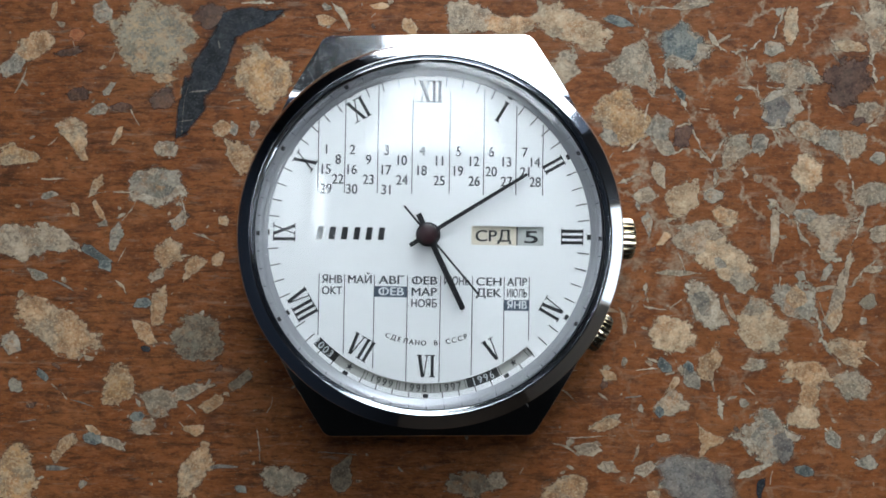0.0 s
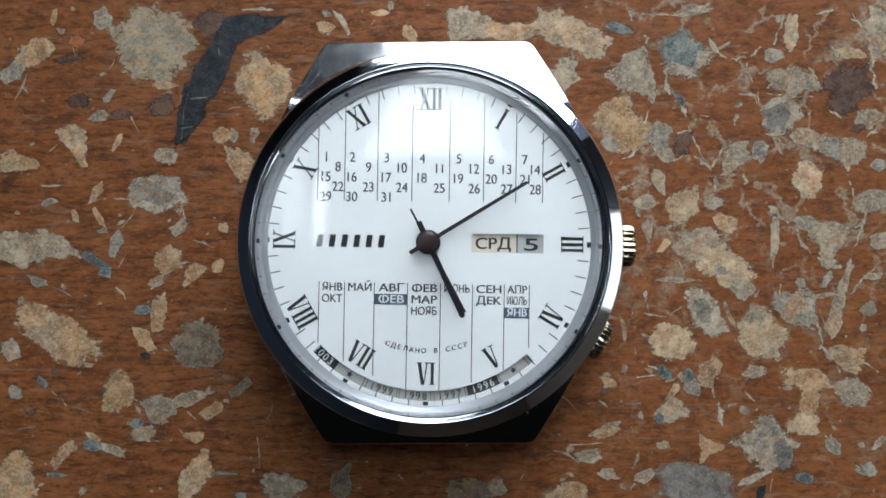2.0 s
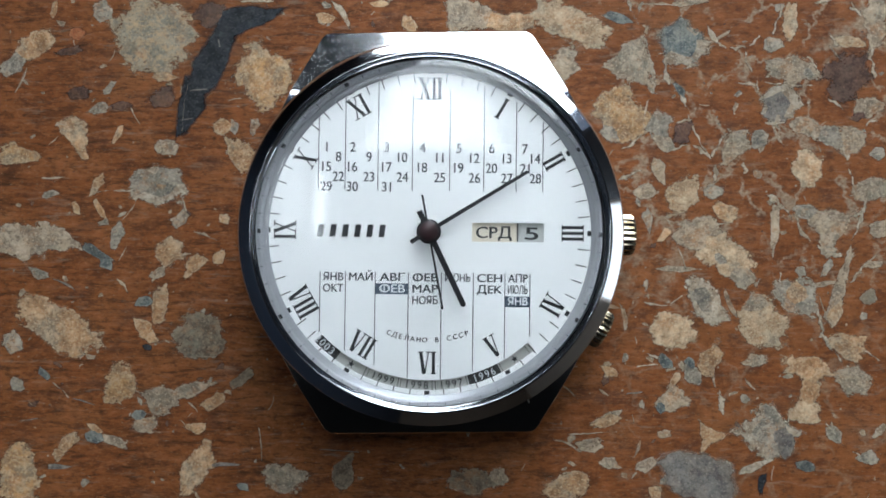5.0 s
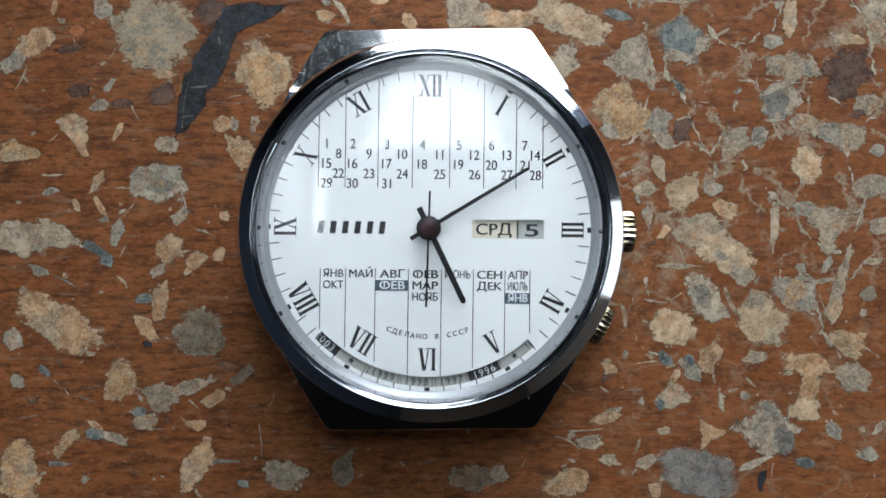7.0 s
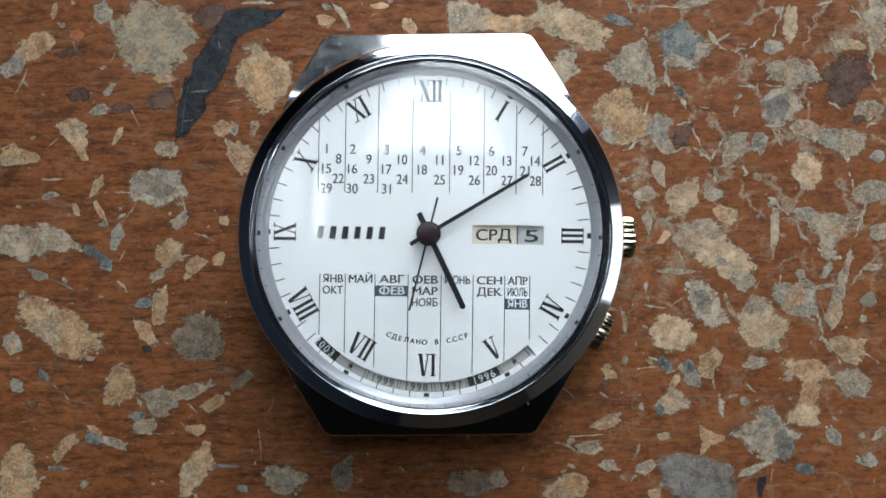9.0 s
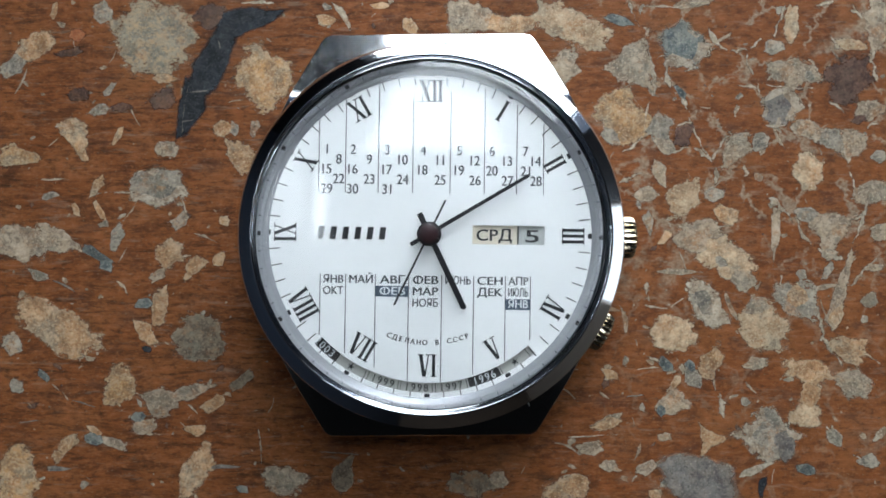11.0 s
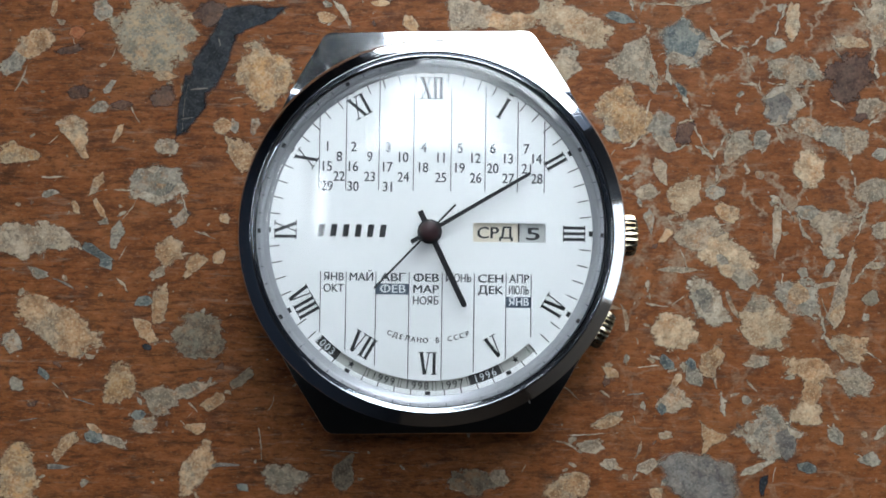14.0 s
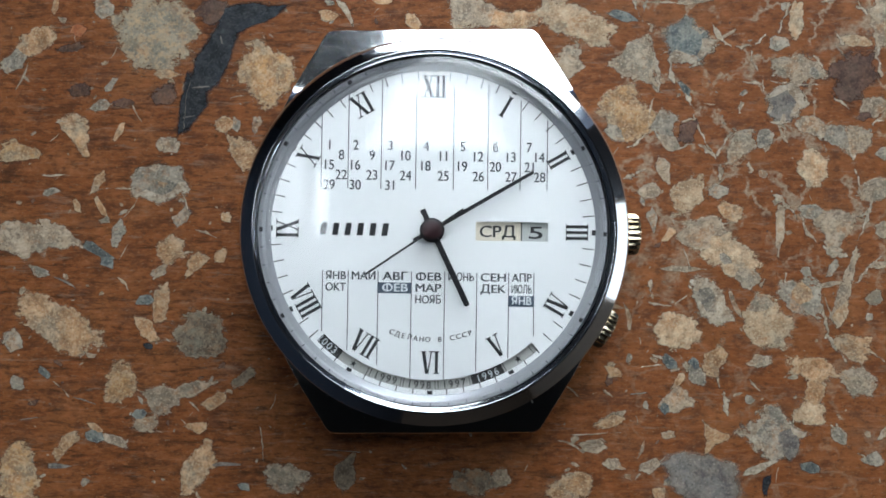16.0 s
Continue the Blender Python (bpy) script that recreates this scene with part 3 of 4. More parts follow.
# dates, four or five to a column, in two staggered files
for col in range(7):
    left = UPPER[col] + (0.78, 0.72, 0.86, 0.98, 0.88, 0.74, 0.86)[col]
    right = left + (1.18, 1.62, 1.56, 1.72, 1.58, 1.55, 1.05)[col]
    for k, day in enumerate(range(col + 1, 32, 7)):
        y = 8.37 - 0.985 * k
        on_dial("date_number", letters(str(day), 0.97, 0.86, heavy=0.035), INK_SOFT, left if k % 2 == 0 else right, y)

# months
MONTHS = (("ЯНВ", 0, 0), ("ОКТ", 0, 1), ("МАЙ", 1, 0), ("АВГ", 2, 0), ("ФЕВ", 3, 0), ("МАР", 3, 1), ("НОЯБ", 3, 2),
          ("ИЮНЬ", 4, 0), ("СЕН", 5, 0), ("ДЕК", 5, 1), ("АПР", 6, 0), ("ИЮЛЬ", 6, 1))


def month(word, col, row, mat, lift=PRINT):
    bm = letters(word, 0.80, 1.0, heavy=0.05)
    xs = [v.co.x for v in bm.verts]
    room = (LOWER[col + 1] - LOWER[col]) * (0.80 if row < 2 or col != 3 else 0.82)
    wide = min(room, 2.55)
    bmesh.ops.scale(bm, vec=(wide / (max(xs) - min(xs)), 1, 1), verts=bm.verts)
    on_dial("month_name", bm, mat, (LOWER[col] + LOWER[col + 1]) / 2 + 0.02, -4.55 - 1.13 * row, lift=lift)


for word, col, row in MONTHS:
    month(word, col, row, INK_SOFT)
for word, col, row in (("ФЕВ", 2, 1), ("ЯНВ", 6, 2)):
    bm = bmesh.new()
    hw = (LOWER[col + 1] - LOWER[col]) / 2
    prism(bm, [(-hw, -0.53), (hw, -0.53), (hw, 0.53), (-hw, 0.53)], 0, 0.01)
    on_dial("month_field", bm, INK_BLUE, LOWER[col] + hw, -4.57 - 1.15 * row, label="slate blue printed field for leap years")
    month(word, col, row, INK_WHITE, PRINT + 0.03)

# origin line on an arc under the centre
line = "СДЕЛАНО В СССР"
for i, c in enumerate(line):
    if c != " ":
        a = -90 - 21.0 + 42.0 * i / (len(line) - 1)
        on_dial("origin_letter", letters(c, 0.50, 0.95, heavy=0.04), INK, 10.75 * math.cos(radians(a)), 10.75 * math.sin(radians(a)), a + 90)

# maker's mark as plain slanted bars
for i in range(6):
    bm = bmesh.new()
    prism(bm, [(-0.42, -0.62), (0.16, -0.62), (0.32, 0.62), (-0.26, 0.62)], 0, 0.012)
    on_dial("maker_mark_block", bm, INK, -10.70 + 1.22 * i, 0.02)

# day and date behind the window
x0, x1, y0, y1 = WINDOW
xm = 8.83
bm = bmesh.new()
box(bm, x0 - 0.3, xm, y0 - 0.3, y1 + 0.3, -0.32, -0.24)
on_dial("day_disc", bm, DAY_CREAM, 0, 0, lift=0, label="cream day disc showing the weekday")
bm = bmesh.new()
box(bm, xm + 0.02, x1 + 0.3, y0 - 0.3, y1 + 0.3, -0.34, -0.26)
on_dial("date_disc", bm, DATE_GREY, 0, 0, lift=0, label="grey date disc showing the day")
bm = bmesh.new()
box(bm, xm - 0.05, xm + 0.05, y0, y1, -0.30, -0.06)
on_dial("window_bar", bm, INK, 0, 0, lift=0)
bm = letters("СРД", 1.14, 1.0, heavy=0.06)
xs = [v.co.x for v in bm.verts]
bmesh.ops.scale(bm, vec=(3.55 / (max(xs) - min(xs)), 1, 1), verts=bm.verts)
part("day_name", bm, INK, DIAL, "", pose(6.45 * MM, 0.0 * MM, -0.225 * MM))
bm = letters("5", 1.22, 1.9, 0.012)
part("day_number", bm, INK, DIAL, "", pose(10.25 * MM, -0.05 * MM, -0.245 * MM))

# year ring behind the curved slot
bm = bmesh.new()
ring = arc(SLOT_IN - 0.4, SLOT_A - 2, SLOT_B + 2, 60) + arc(SLOT_OUT + 0.4, SLOT_B + 2, SLOT_A - 2, 60)
prism(bm, ring, -0.45, -0.34)
on_dial("year_ring", bm, YEAR_GREY, 0, 0, lift=0, label="grey year ring with printed years")
for word, a, dark in (("2003", 42.0, True), ("★", 29.8, False), ("1999", 16.8, False), ("1998", 4.0, False), ("1997", -9.0, False),
                      ("1996", -21.8, True), ("★", -34.6, False)):
    ang = -90 - a
    if dark:
        bm = bmesh.new()
        prism(bm, arc(SLOT_IN - 0.2, ang - 6.2, ang + 6.2, 10) + arc(SLOT_OUT + 0.2, ang + 6.2, ang - 6.2, 10), 0, 0.02)
        on_dial("year_field", bm, YEAR_BLACK, 0, 0, lift=-0.335, label="black field behind the year")
    else:
        for side in (-5.9, 5.9):
            bm = bmesh.new()
            prism(bm, [(SLOT_IN, -0.03), (SLOT_OUT, -0.03), (SLOT_OUT, 0.03), (SLOT_IN, 0.03)], 0, 0.012)
            on_dial("year_divider", bm, INK, 0, 0, ang + side, lift=-0.335)
    r = 15.25
    for i, c in enumerate(word):
        b = ang + (i - (len(word) - 1) / 2) * 2.35
        on_dial("year_digit", letters(c, 0.72 if c != "★" else 0.6, 0.95, 0.008), INK_WHITE if dark else INK, r * math.cos(radians(b)), r * math.sin(radians(b)), b + 90, lift=-0.305)


# the three pointers
def hand(name, tip, tail, w0, w1, z, hub, thick, label):
    bm = bmesh.new()
    e = min(w0, w1) * 0.3
    prism(bm, [(-w0 / 2, -tail), (w0 / 2, -tail), (w0 / 2, 0), (w1 / 2, tip - e), (w1 / 2 - e, tip), (-w1 / 2 + e, tip), (-w1 / 2, tip - e), (-w0 / 2, 0)], 0, thick)
    lathe(bm, [(0, 0), (hub, 0), (hub, thick * 0.8), (hub - 0.08, thick * 1.1), (0, thick * 1.12)], 40)
    return part(name, bm, HAND, WATCH, label, pose(0, 0, z * MM))


HOUR = hand("hour_hand", 8.2, 2.25, 0.56, 0.56, 6.25, 1.22, 0.14, "straight black hour hand")
MINUTE = hand("minute_hand", 11.45, 2.1, 0.42, 0.32, 6.55, 1.05, 0.13, "slim straight black minute hand")
SECOND = hand("second_hand", 7.8, 3.65, 0.20, 0.20, 6.85, 0.62, 0.12, "thin black seconds hand with a long tail")

bm = bmesh.new()
lathe(bm, [(0, 0.10), (0.80, 0.10), (0.92, 0.16), (0.90, 0.24), (0.70, 0.33), (0, 0.36)], 40)
part("hub_cap", bm, CAP, SECOND, "dark maroon domed cap")


# crowns
def crown(name, angle, reach, radius, z, label):
    bm = bmesh.new()
    steps = 120
    profile = [(0.0, 0.72), (0.25, 0.94), (0.5, 1.0), (1.5, 1.0), (1.8, 0.92), (1.92, 0.7), (1.92, 0.0)]
    rings = []
    for along, k in profile:
        ring = []
        for i in range(steps):
            a = 2 * math.pi * i / steps
            r = radius * k * (1 - (0.10 if k > 0.9 else 0.05) * (0.5 + 0.5 * math.cos(22 * a)) ** 0.6)
            ring.append(bm.verts.new((reach - 1.92 + along, r * math.cos(a), r * math.sin(a))) if k else None)
        rings.append(ring)
    for a, b in zip(rings, rings[1:]):
        if b[0] is None:
            bm.faces.new(a)
            break
        for i in range(steps):
            bm.faces.new((a[i], a[(i + 1) % steps], b[(i + 1) % steps], b[i]))
    bm.faces.new(rings[0][::-1])
    # stem into the case
    bmesh.ops.create_cone(bm, cap_ends=True, segments=24, radius1=0.8, radius2=0.8, depth=3.0,
                          matrix=Matrix.Translation((reach - 3.0, 0, 0)) @ Matrix.Rotation(radians(90), 4, "Y"))
    bmesh.ops.recalc_face_normals(bm, faces=bm.faces)
    return part(name, bm, CROWN_STEEL, WATCH, label, pose(0, 0, z * MM, 0, 0, angle))


crown("crown", -1.1, 21.15, 2.15, 2.9, "knurled yellowed steel winding crown")
crown("corrector_crown", -29.8, 20.85, 2.05, 3.1, "knurled steel calendar corrector crown")


# ---- stone chips set in the sill ----
def outline(rng, length, width, corners, taper, bend, points=24, rag=0.045, point=None):
    """A broken stone's edge: straight facets between uneven corners, slightly ragged."""
    start, loose = (rng.random() * 6.28, 0.3) if point is None else (radians(point), 0.08)
    knots = []
    for i in range(corners):
        a = start + 2 * math.pi * (i + rng.uniform(-loose, loose)) / corners
        k = rng.uniform(0.86, 1.2) * (1.0 + 0.5 / corners)
        knots.append((k * math.cos(a), k * math.sin(a)))
    per = max(2, points // corners)
    pts = []
    for (ax, ay), (bx, by) in zip(knots, knots[1:] + knots[:1]):
        for i in range(per):
            f = i / per
            x, y = ax + (bx - ax) * f, ay + (by - ay) * f
            k = 1 + rng.uniform(-rag, rag) + (0.08 if corners > 6 else 0.02) * math.sin(math.pi * f)
            pts.append((x * k, y * k))
    out = []
    for x, y in pts:
        y *= 1 + taper * x
        out.append((x * length / 2, y * width / 2 + bend * x * x))
    return out


def chip_mesh(bm, layer, pts, top=0.02, deep=-0.25, cx=0.0, cy=0.0, margin=1.28):
    """Flat-ground stone: a face, a worn rim and a skirt down into the cement."""
    inner = [bm.verts.new((cx + x * 0.58, cy + y * 0.58, top)) for x, y in pts]
    rim = [bm.verts.new((cx + x * margin, cy + y * margin, top * 0.6)) for x, y in pts]
    skirt = [bm.verts.new((cx + x * margin, cy + y * margin, deep)) for x, y in pts]
    for v in inner:
        v[layer] = 1.0
    bm.faces.new(inner)
    n = len(pts)
    for i in range(n):
        j = (i + 1) % n
        bm.faces.new((rim[i], rim[j], inner[j], inner[i]))
        bm.faces.new((skirt[i], skirt[j], rim[j], rim[i]))


LAID = itertools.count()


def rng_at(x, y):
    return random.Random(int((x + 60) * 100) * 7919 + int((y + 60) * 100))


def stone(name, kind, bm, x, y, turn):
    return part(name, bm, CHIPS[kind], SILL, "", pose(x * MM, y * MM, 0, 0, 0, turn))


def chip(kind, x, y, length, width, turn, corners, taper=0.0, bend=0.0, point=None):
    bm = bmesh.new()
    layer = bm.verts.layers.float.new("body")
    chip_mesh(bm, layer, outline(rng_at(x, y), length, width, corners, taper, bend, point=point), 0.014 + 0.0002 * next(LAID))
    return stone("stone_chip", "pale" if kind == "rim" else kind, bm, x, y, turn)


def vein(kind, x0, y0, x1, y1, width, bow=0.0):
    """A thin seam of lime between two stones: a wavering ribbon, pinched at its ends."""
    rng = rng_at(x0, y0)
    bm = bmesh.new()
    layer = bm.verts.layers.float.new("body")
    long, top = math.hypot(x1 - x0, y1 - y0), 0.014 + 0.0002 * next(LAID)
    count = max(5, int(long / 0.45))
    rows = []
    for i in range(count + 1):
        f = i / count
        mid = 4 * bow * f * (1 - f) + rng.uniform(-0.22, 0.22) * width
        half = width * (0.42 + 0.35 * math.sin(math.pi * f)) * rng.uniform(0.6, 1.35)
        x = long * (f - 0.5)
        rows.append([bm.verts.new((x, mid + half, 0.004)), bm.verts.new((x, mid, top)), bm.verts.new((x, mid - half, 0.004))])
        rows[-1][1][layer] = 0.85 if 0 < i < count else 0.25
    for a, b in zip(rows, rows[1:]):
        for k in (0, 1):
            bm.faces.new((a[k], a[k + 1], b[k + 1], b[k]))
    return stone("lime_vein", kind, bm, (x0 + x1) / 2, (y0 + y1) / 2, math.degrees(math.atan2(y1 - y0, x1 - x0)))


chip("greybrown", -10.67, -23.81, 4.23, 2.41, 80, 6)
chip("greybrown", 2.88, -25.12, 5.07, 2.78, 0, 7)
chip("tangrey", 5.63, -24.53, 2.41, 1.81, 0, 6)
chip("pale", -10.83, 25.25, 3.62, 0.72, -55, 5, 0, -0.22)
chip("tan", -12.59, 24.64, 2.41, 1.09, -20, 5)
chip("tan", -6.81, 26.23, 2.05, 0.85, 0, 5)
chip("tan", -3.59, 24.03, 2.05, 2.05, 0, 6)
chip("tangrey", 2.68, 25.13, 5.55, 3.62, 0, 8)
chip("tan", 7.18, 24.09, 4.95, 2.29, -5, 7)
chip("palet", 14.05, 23.97, 9.17, 3.74, -26, 7, 0.1)
chip("tangrey", 12.93, 19.01, 4.71, 3.26, 60, 6)
chip("tangrey", 17.48, -18.32, 3.62, 1.09, 26, 5)
chip("tangrey", 15.36, -21.31, 2.66, 1.45, 0, 5)
chip("brown", -24.98, 25.09, 3.86, 2.66, 20, 6)
chip("granite", -30.92, 23.01, 9.05, 7.85, 0, 11)
chip("slate", -24.70, 20.32, 11.00, 3.33, 63, 7)
chip("slate", -27.33, 14.89, 7.93, 2.69, 70, 6, 0.5)
chip("slate", -21.02, 24.60, 7.93, 3.20, 17, 6, -0.4)
vein("pale", -28.09, 12.27, -27.29, 17.63, 0.45, 0.18)
vein("pale", -21.94, 26.44, -17.99, 26.44, 0.38, 0.12)
chip("tan", -43.96, 21.91, 5.07, 2.66, 33, 7)
chip("grey", -46.36, 19.59, 3.26, 2.29, 40, 6)
chip("rust", -39.42, 23.13, 1.93, 1.57, 0, 7)
chip("brown", -40.13, 21.18, 3.98, 1.09, 10, 6)
chip("brown", -30.37, 16.05, 3.74, 2.29, 0, 7)
chip("brown", -39.05, 16.66, 2.41, 1.33, 0, 6)
chip("brown", -34.60, 15.20, 2.41, 0.97, 0, 6)
chip("tan", -41.89, 25.71, 2.41, 0.66, 75, 5)
chip("grey", -36.53, 25.58, 2.29, 2.17, 0, 6)
chip("grey", -37.09, 14.95, 2.78, 1.33, 20, 6)
chip("grey", -35.78, 17.33, 2.17, 0.78, 55, 5)
chip("tan", -30.08, 18.37, 2.90, 1.09, 0, 6)
chip("tan", -39.36, 11.91, 5.55, 2.78, -62, 5, -0.6)
vein("pale", -41.85, 13.07, -39.86, 13.25, 0.38, 0.12)
chip("ochre", -45.45, 10.03, 4.71, 2.29, -8, 6, -0.5)
chip("tan", -34.88, 12.15, 2.78, 0.66, 62, 5)
chip("tangrey", -29.59, 10.69, 2.90, 2.05, -10, 6)
chip("tan", -23.68, 13.00, 2.54, 1.69, 0, 6)
chip("grey", -22.40, 12.88, 0.97, 1.57, 0, 5)
chip("grey", -20.34, 13.00, 1.21, 2.17, 0, 5)
chip("ochre", -19.16, 18.37, 7.00, 6.52, 70, 9)
chip("tan", -21.53, 9.48, 4.59, 3.50, -45, 6)
chip("rim", -30.53, 6.69, 5.96, 4.47, 0, 8)
chip("grey", -30.65, 6.81, 5.50, 3.84, 0, 7)
chip("tan", -30.28, 6.57, 1.69, 1.45, 0, 4)
vein("pale", -37.83, 5.72, -33.00, 5.90, 0.30, 0.36)
vein("pale", -32.75, 5.60, -34.66, 2.81, 0.19, 0.30)
vein("pale", -28.28, 5.78, -27.47, 2.94, 0.19, 0.18)
chip("tan", -37.24, 6.69, 2.41, 1.33, 60, 5)
chip("grey", -42.31, 5.72, 2.17, 0.78, 10, 5)
chip("tan", -39.33, 4.27, 1.93, 0.85, -70, 5)
chip("tan", -36.79, 4.09, 2.90, 0.85, -65, 5)
chip("grey", -36.29, 2.75, 1.33, 0.97, 0, 5)
chip("grey", -35.07, 1.24, 3.02, 1.57, 75, 5, 0.4)
chip("grey", -28.26, 3.06, 2.29, 1.57, 20, 5)
chip("tangrey", -45.27, 0.94, 7.00, 3.98, -5, 8)
chip("tangrey", -41.04, 0.94, 5.07, 2.17, -18, 6, -0.4)
chip("bluegrey", -37.28, -0.45, 3.71, 1.28, -28, 5)
chip("bluegrey", -36.06, -1.65, 1.79, 1.66, -60, 4)
chip("grey", -43.29, -2.68, 2.54, 1.21, -25, 6)
vein("slategrey", -42.08, -3.22, -39.16, -4.61, 0.45, 0.18)
chip("tan", -29.44, -0.57, 3.02, 2.90, 0, 8)
chip("tan", -26.59, -1.90, 3.62, 1.69, 45, 5)
vein("pale", -28.35, -0.99, -26.78, -0.63, 0.45, 0.12)
chip("tan", -24.12, -1.17, 1.81, 1.45, 60, 5)
chip("tangrey", -30.50, -2.74, 2.17, 1.33, 40, 5)
vein("pale", -27.22, 1.85, -24.01, 0.52, 0.30, 0.18)
vein("pale", -35.02, -3.28, -33.62, -5.03, 0.38, 0.18)
chip("tan", -30.35, -6.29, 4.83, 2.05, 80, 5, 0.4)
chip("bluegrey", -31.98, -5.75, 2.69, 1.15, 15, 5)
chip("tan", -23.43, 2.94, 1.33, 1.33, 40, 5)
chip("tan", -40.93, -8.52, 9.42, 4.95, -38, 9)
chip("tan", -31.95, -8.88, 3.98, 1.93, -45, 5)
chip("slate", -31.64, -10.62, 1.09, 0.83, 0, 6)
chip("greybrown", -25.87, -9.72, 5.67, 5.31, 0, 8)
chip("grey", -46.08, -10.20, 2.66, 2.29, 80, 6)
chip("grey", -45.54, -14.51, 1.93, 1.69, 0, 6)
chip("bluegrey", -42.55, -13.49, 1.92, 0.96, -45, 5)
vein("pale", -41.94, -14.27, -39.87, -16.01, 0.30, 0.12)
vein("slategrey", -39.87, -16.01, -36.86, -16.91, 0.23, 0.12)
chip("ochre", -34.60, -14.51, 5.31, 3.02, 75, 7)
chip("tangrey", -27.03, -15.23, 5.67, 1.69, 22, 5, -0.3)
chip("tangrey", -30.26, -16.19, 4.10, 3.26, 10, 6)
chip("tangrey", -31.74, -18.94, 2.90, 2.17, 0, 6)
chip("bluegrey", -32.41, -17.86, 1.66, 1.28, 0, 6)
chip("tan", -24.61, -16.49, 3.26, 1.69, 38, 5)
chip("greybrown", -21.63, -14.09, 3.26, 1.33, 40, 5)
vein("pale", -27.38, -16.49, -26.05, -17.80, 0.30, 0.12)
chip("tan", -26.46, -19.18, 2.41, 1.21, 0, 5)
chip("tan", -37.20, -19.29, 2.05, 0.97, -40, 5)
chip("tangrey", -35.14, -20.67, 3.14, 1.45, -15, 5)
chip("bluegrey", -37.25, -20.13, 2.43, 1.66, -20, 6)
chip("tan", -40.30, -20.97, 4.35, 1.33, 48, 5)
chip("ochre", -45.29, -24.30, 6.40, 4.35, 85, 9)
chip("tan", -26.42, -23.47, 5.92, 2.90, 60, 7)
chip("tangrey", -17.13, -24.54, 4.23, 3.38, 0, 7)
vein("pale", -19.86, -18.88, -19.47, -22.87, 0.30, 0.18)
chip("bluegrey", -21.31, -25.49, 1.66, 0.90, -20, 5)
chip("slategrey", -41.11, -23.23, 2.56, 0.64, 0, 5)
chip("slategrey", -23.43, -23.11, 3.07, 0.51, 0, 5)
vein("slategrey", -45.37, -18.46, -42.97, -18.10, 0.23, 0.06)
vein("slategrey", -13.54, -21.56, -8.74, -21.92, 0.23, 0.06)
chip("bluegrey", 18.79, 24.54, 3.45, 1.15, -18, 6, -0.3)
chip("tangrey", 20.41, 19.95, 6.28, 6.28, 0, 3, 0, 0, 191)
vein("pale", 19.90, 26.81, 21.28, 23.38, 0.53, -0.12)
vein("pale", 21.58, 22.89, 22.69, 16.29, 0.68, 0.24)
vein("pale", 22.72, 20.20, 23.94, 20.81, 0.30, 0.06)
chip("rim", 25.95, 21.79, 4.93, 5.28, 0, 8)
chip("bluegrey", 25.83, 21.85, 4.61, 5.02, 0, 7)
vein("pale", 23.99, 20.44, 24.52, 17.02, 0.68, -0.30)
vein("pale", 24.52, 17.15, 26.43, 14.10, 0.60, 0.24)
chip("bluegrey", 25.48, 16.66, 2.18, 0.90, -50, 5)
vein("pale", 24.29, 19.71, 28.06, 20.32, 0.30, -0.18)
vein("pale", 26.19, 14.28, 28.58, 9.36, 0.45, -0.18)
vein("pale", 28.33, 23.87, 30.74, 20.93, 0.60, -0.24)
vein("pale", 30.62, 20.87, 32.93, 21.18, 0.75, 0.18)
vein("pale", 32.80, 21.12, 34.52, 22.64, 0.45, 0.12)
vein("pale", 32.56, 21.05, 33.38, 18.24, 0.60, -0.18)
vein("pale", 20.81, 25.95, 26.04, 25.71, 0.30, 0.18)
vein("pale", 31.43, 17.39, 33.98, 16.90, 0.38, 0.18)
vein("pale", 33.62, 17.88, 33.85, 16.05, 0.38, 0.12)
chip("tangrey", 26.71, 26.44, 3.62, 1.33, 5, 6)
chip("grey", 35.60, 21.54, 2.41, 1.81, 20, 6)
chip("palet", 37.45, 24.36, 4.71, 1.81, 80, 6)
vein("pale", 35.61, 22.28, 36.99, 26.20, 0.60, 0.18)
chip("tangrey", 37.58, 18.85, 5.67, 3.38, -4, 6)
vein("pale", 34.35, 17.57, 40.04, 17.09, 0.30, -0.18)
vein("pale", 38.99, 20.57, 40.42, 18.24, 0.60, 0.18)
chip("grey", 39.21, 18.55, 1.81, 1.33, 0, 5)
chip("rim", 36.26, 15.14, 4.82, 4.47, 0, 5, 0, 0, 0)
chip("slategrey", 36.08, 15.20, 4.48, 4.07, 0, 5, 0, 0, 0)
chip("palet", 43.80, 21.79, 4.23, 1.51, -8, 5)
vein("pale", 41.45, 23.01, 42.52, 21.18, 0.68, 0.18)
vein("pale", 39.78, 26.07, 42.34, 26.56, 0.68, -0.12)
vein("pale", 43.73, 25.71, 45.24, 24.36, 0.68, 0.18)
chip("brown", 43.70, 18.12, 5.67, 5.43, 0, 9)
chip("tangrey", 46.63, 24.24, 6.04, 2.66, 85, 6)
vein("pale", 46.17, 21.91, 46.48, 17.63, 0.83, -0.18)
vein("pale", 41.12, 15.81, 43.16, 14.10, 0.60, 0.18)
chip("tangrey", 45.72, 14.83, 3.38, 2.54, 0, 7)
chip("ochre", 18.56, 15.20, 4.59, 4.23, 0, 7)
chip("ochre", 19.88, 13.00, 5.07, 3.74, 30, 6)
chip("grey", 17.94, 11.91, 2.66, 2.17, 0, 6)
vein("pale", 19.02, 10.21, 21.57, 12.15, 0.60, -0.18)
vein("pale", 21.57, 12.03, 22.20, 15.93, 0.45, 0.18)
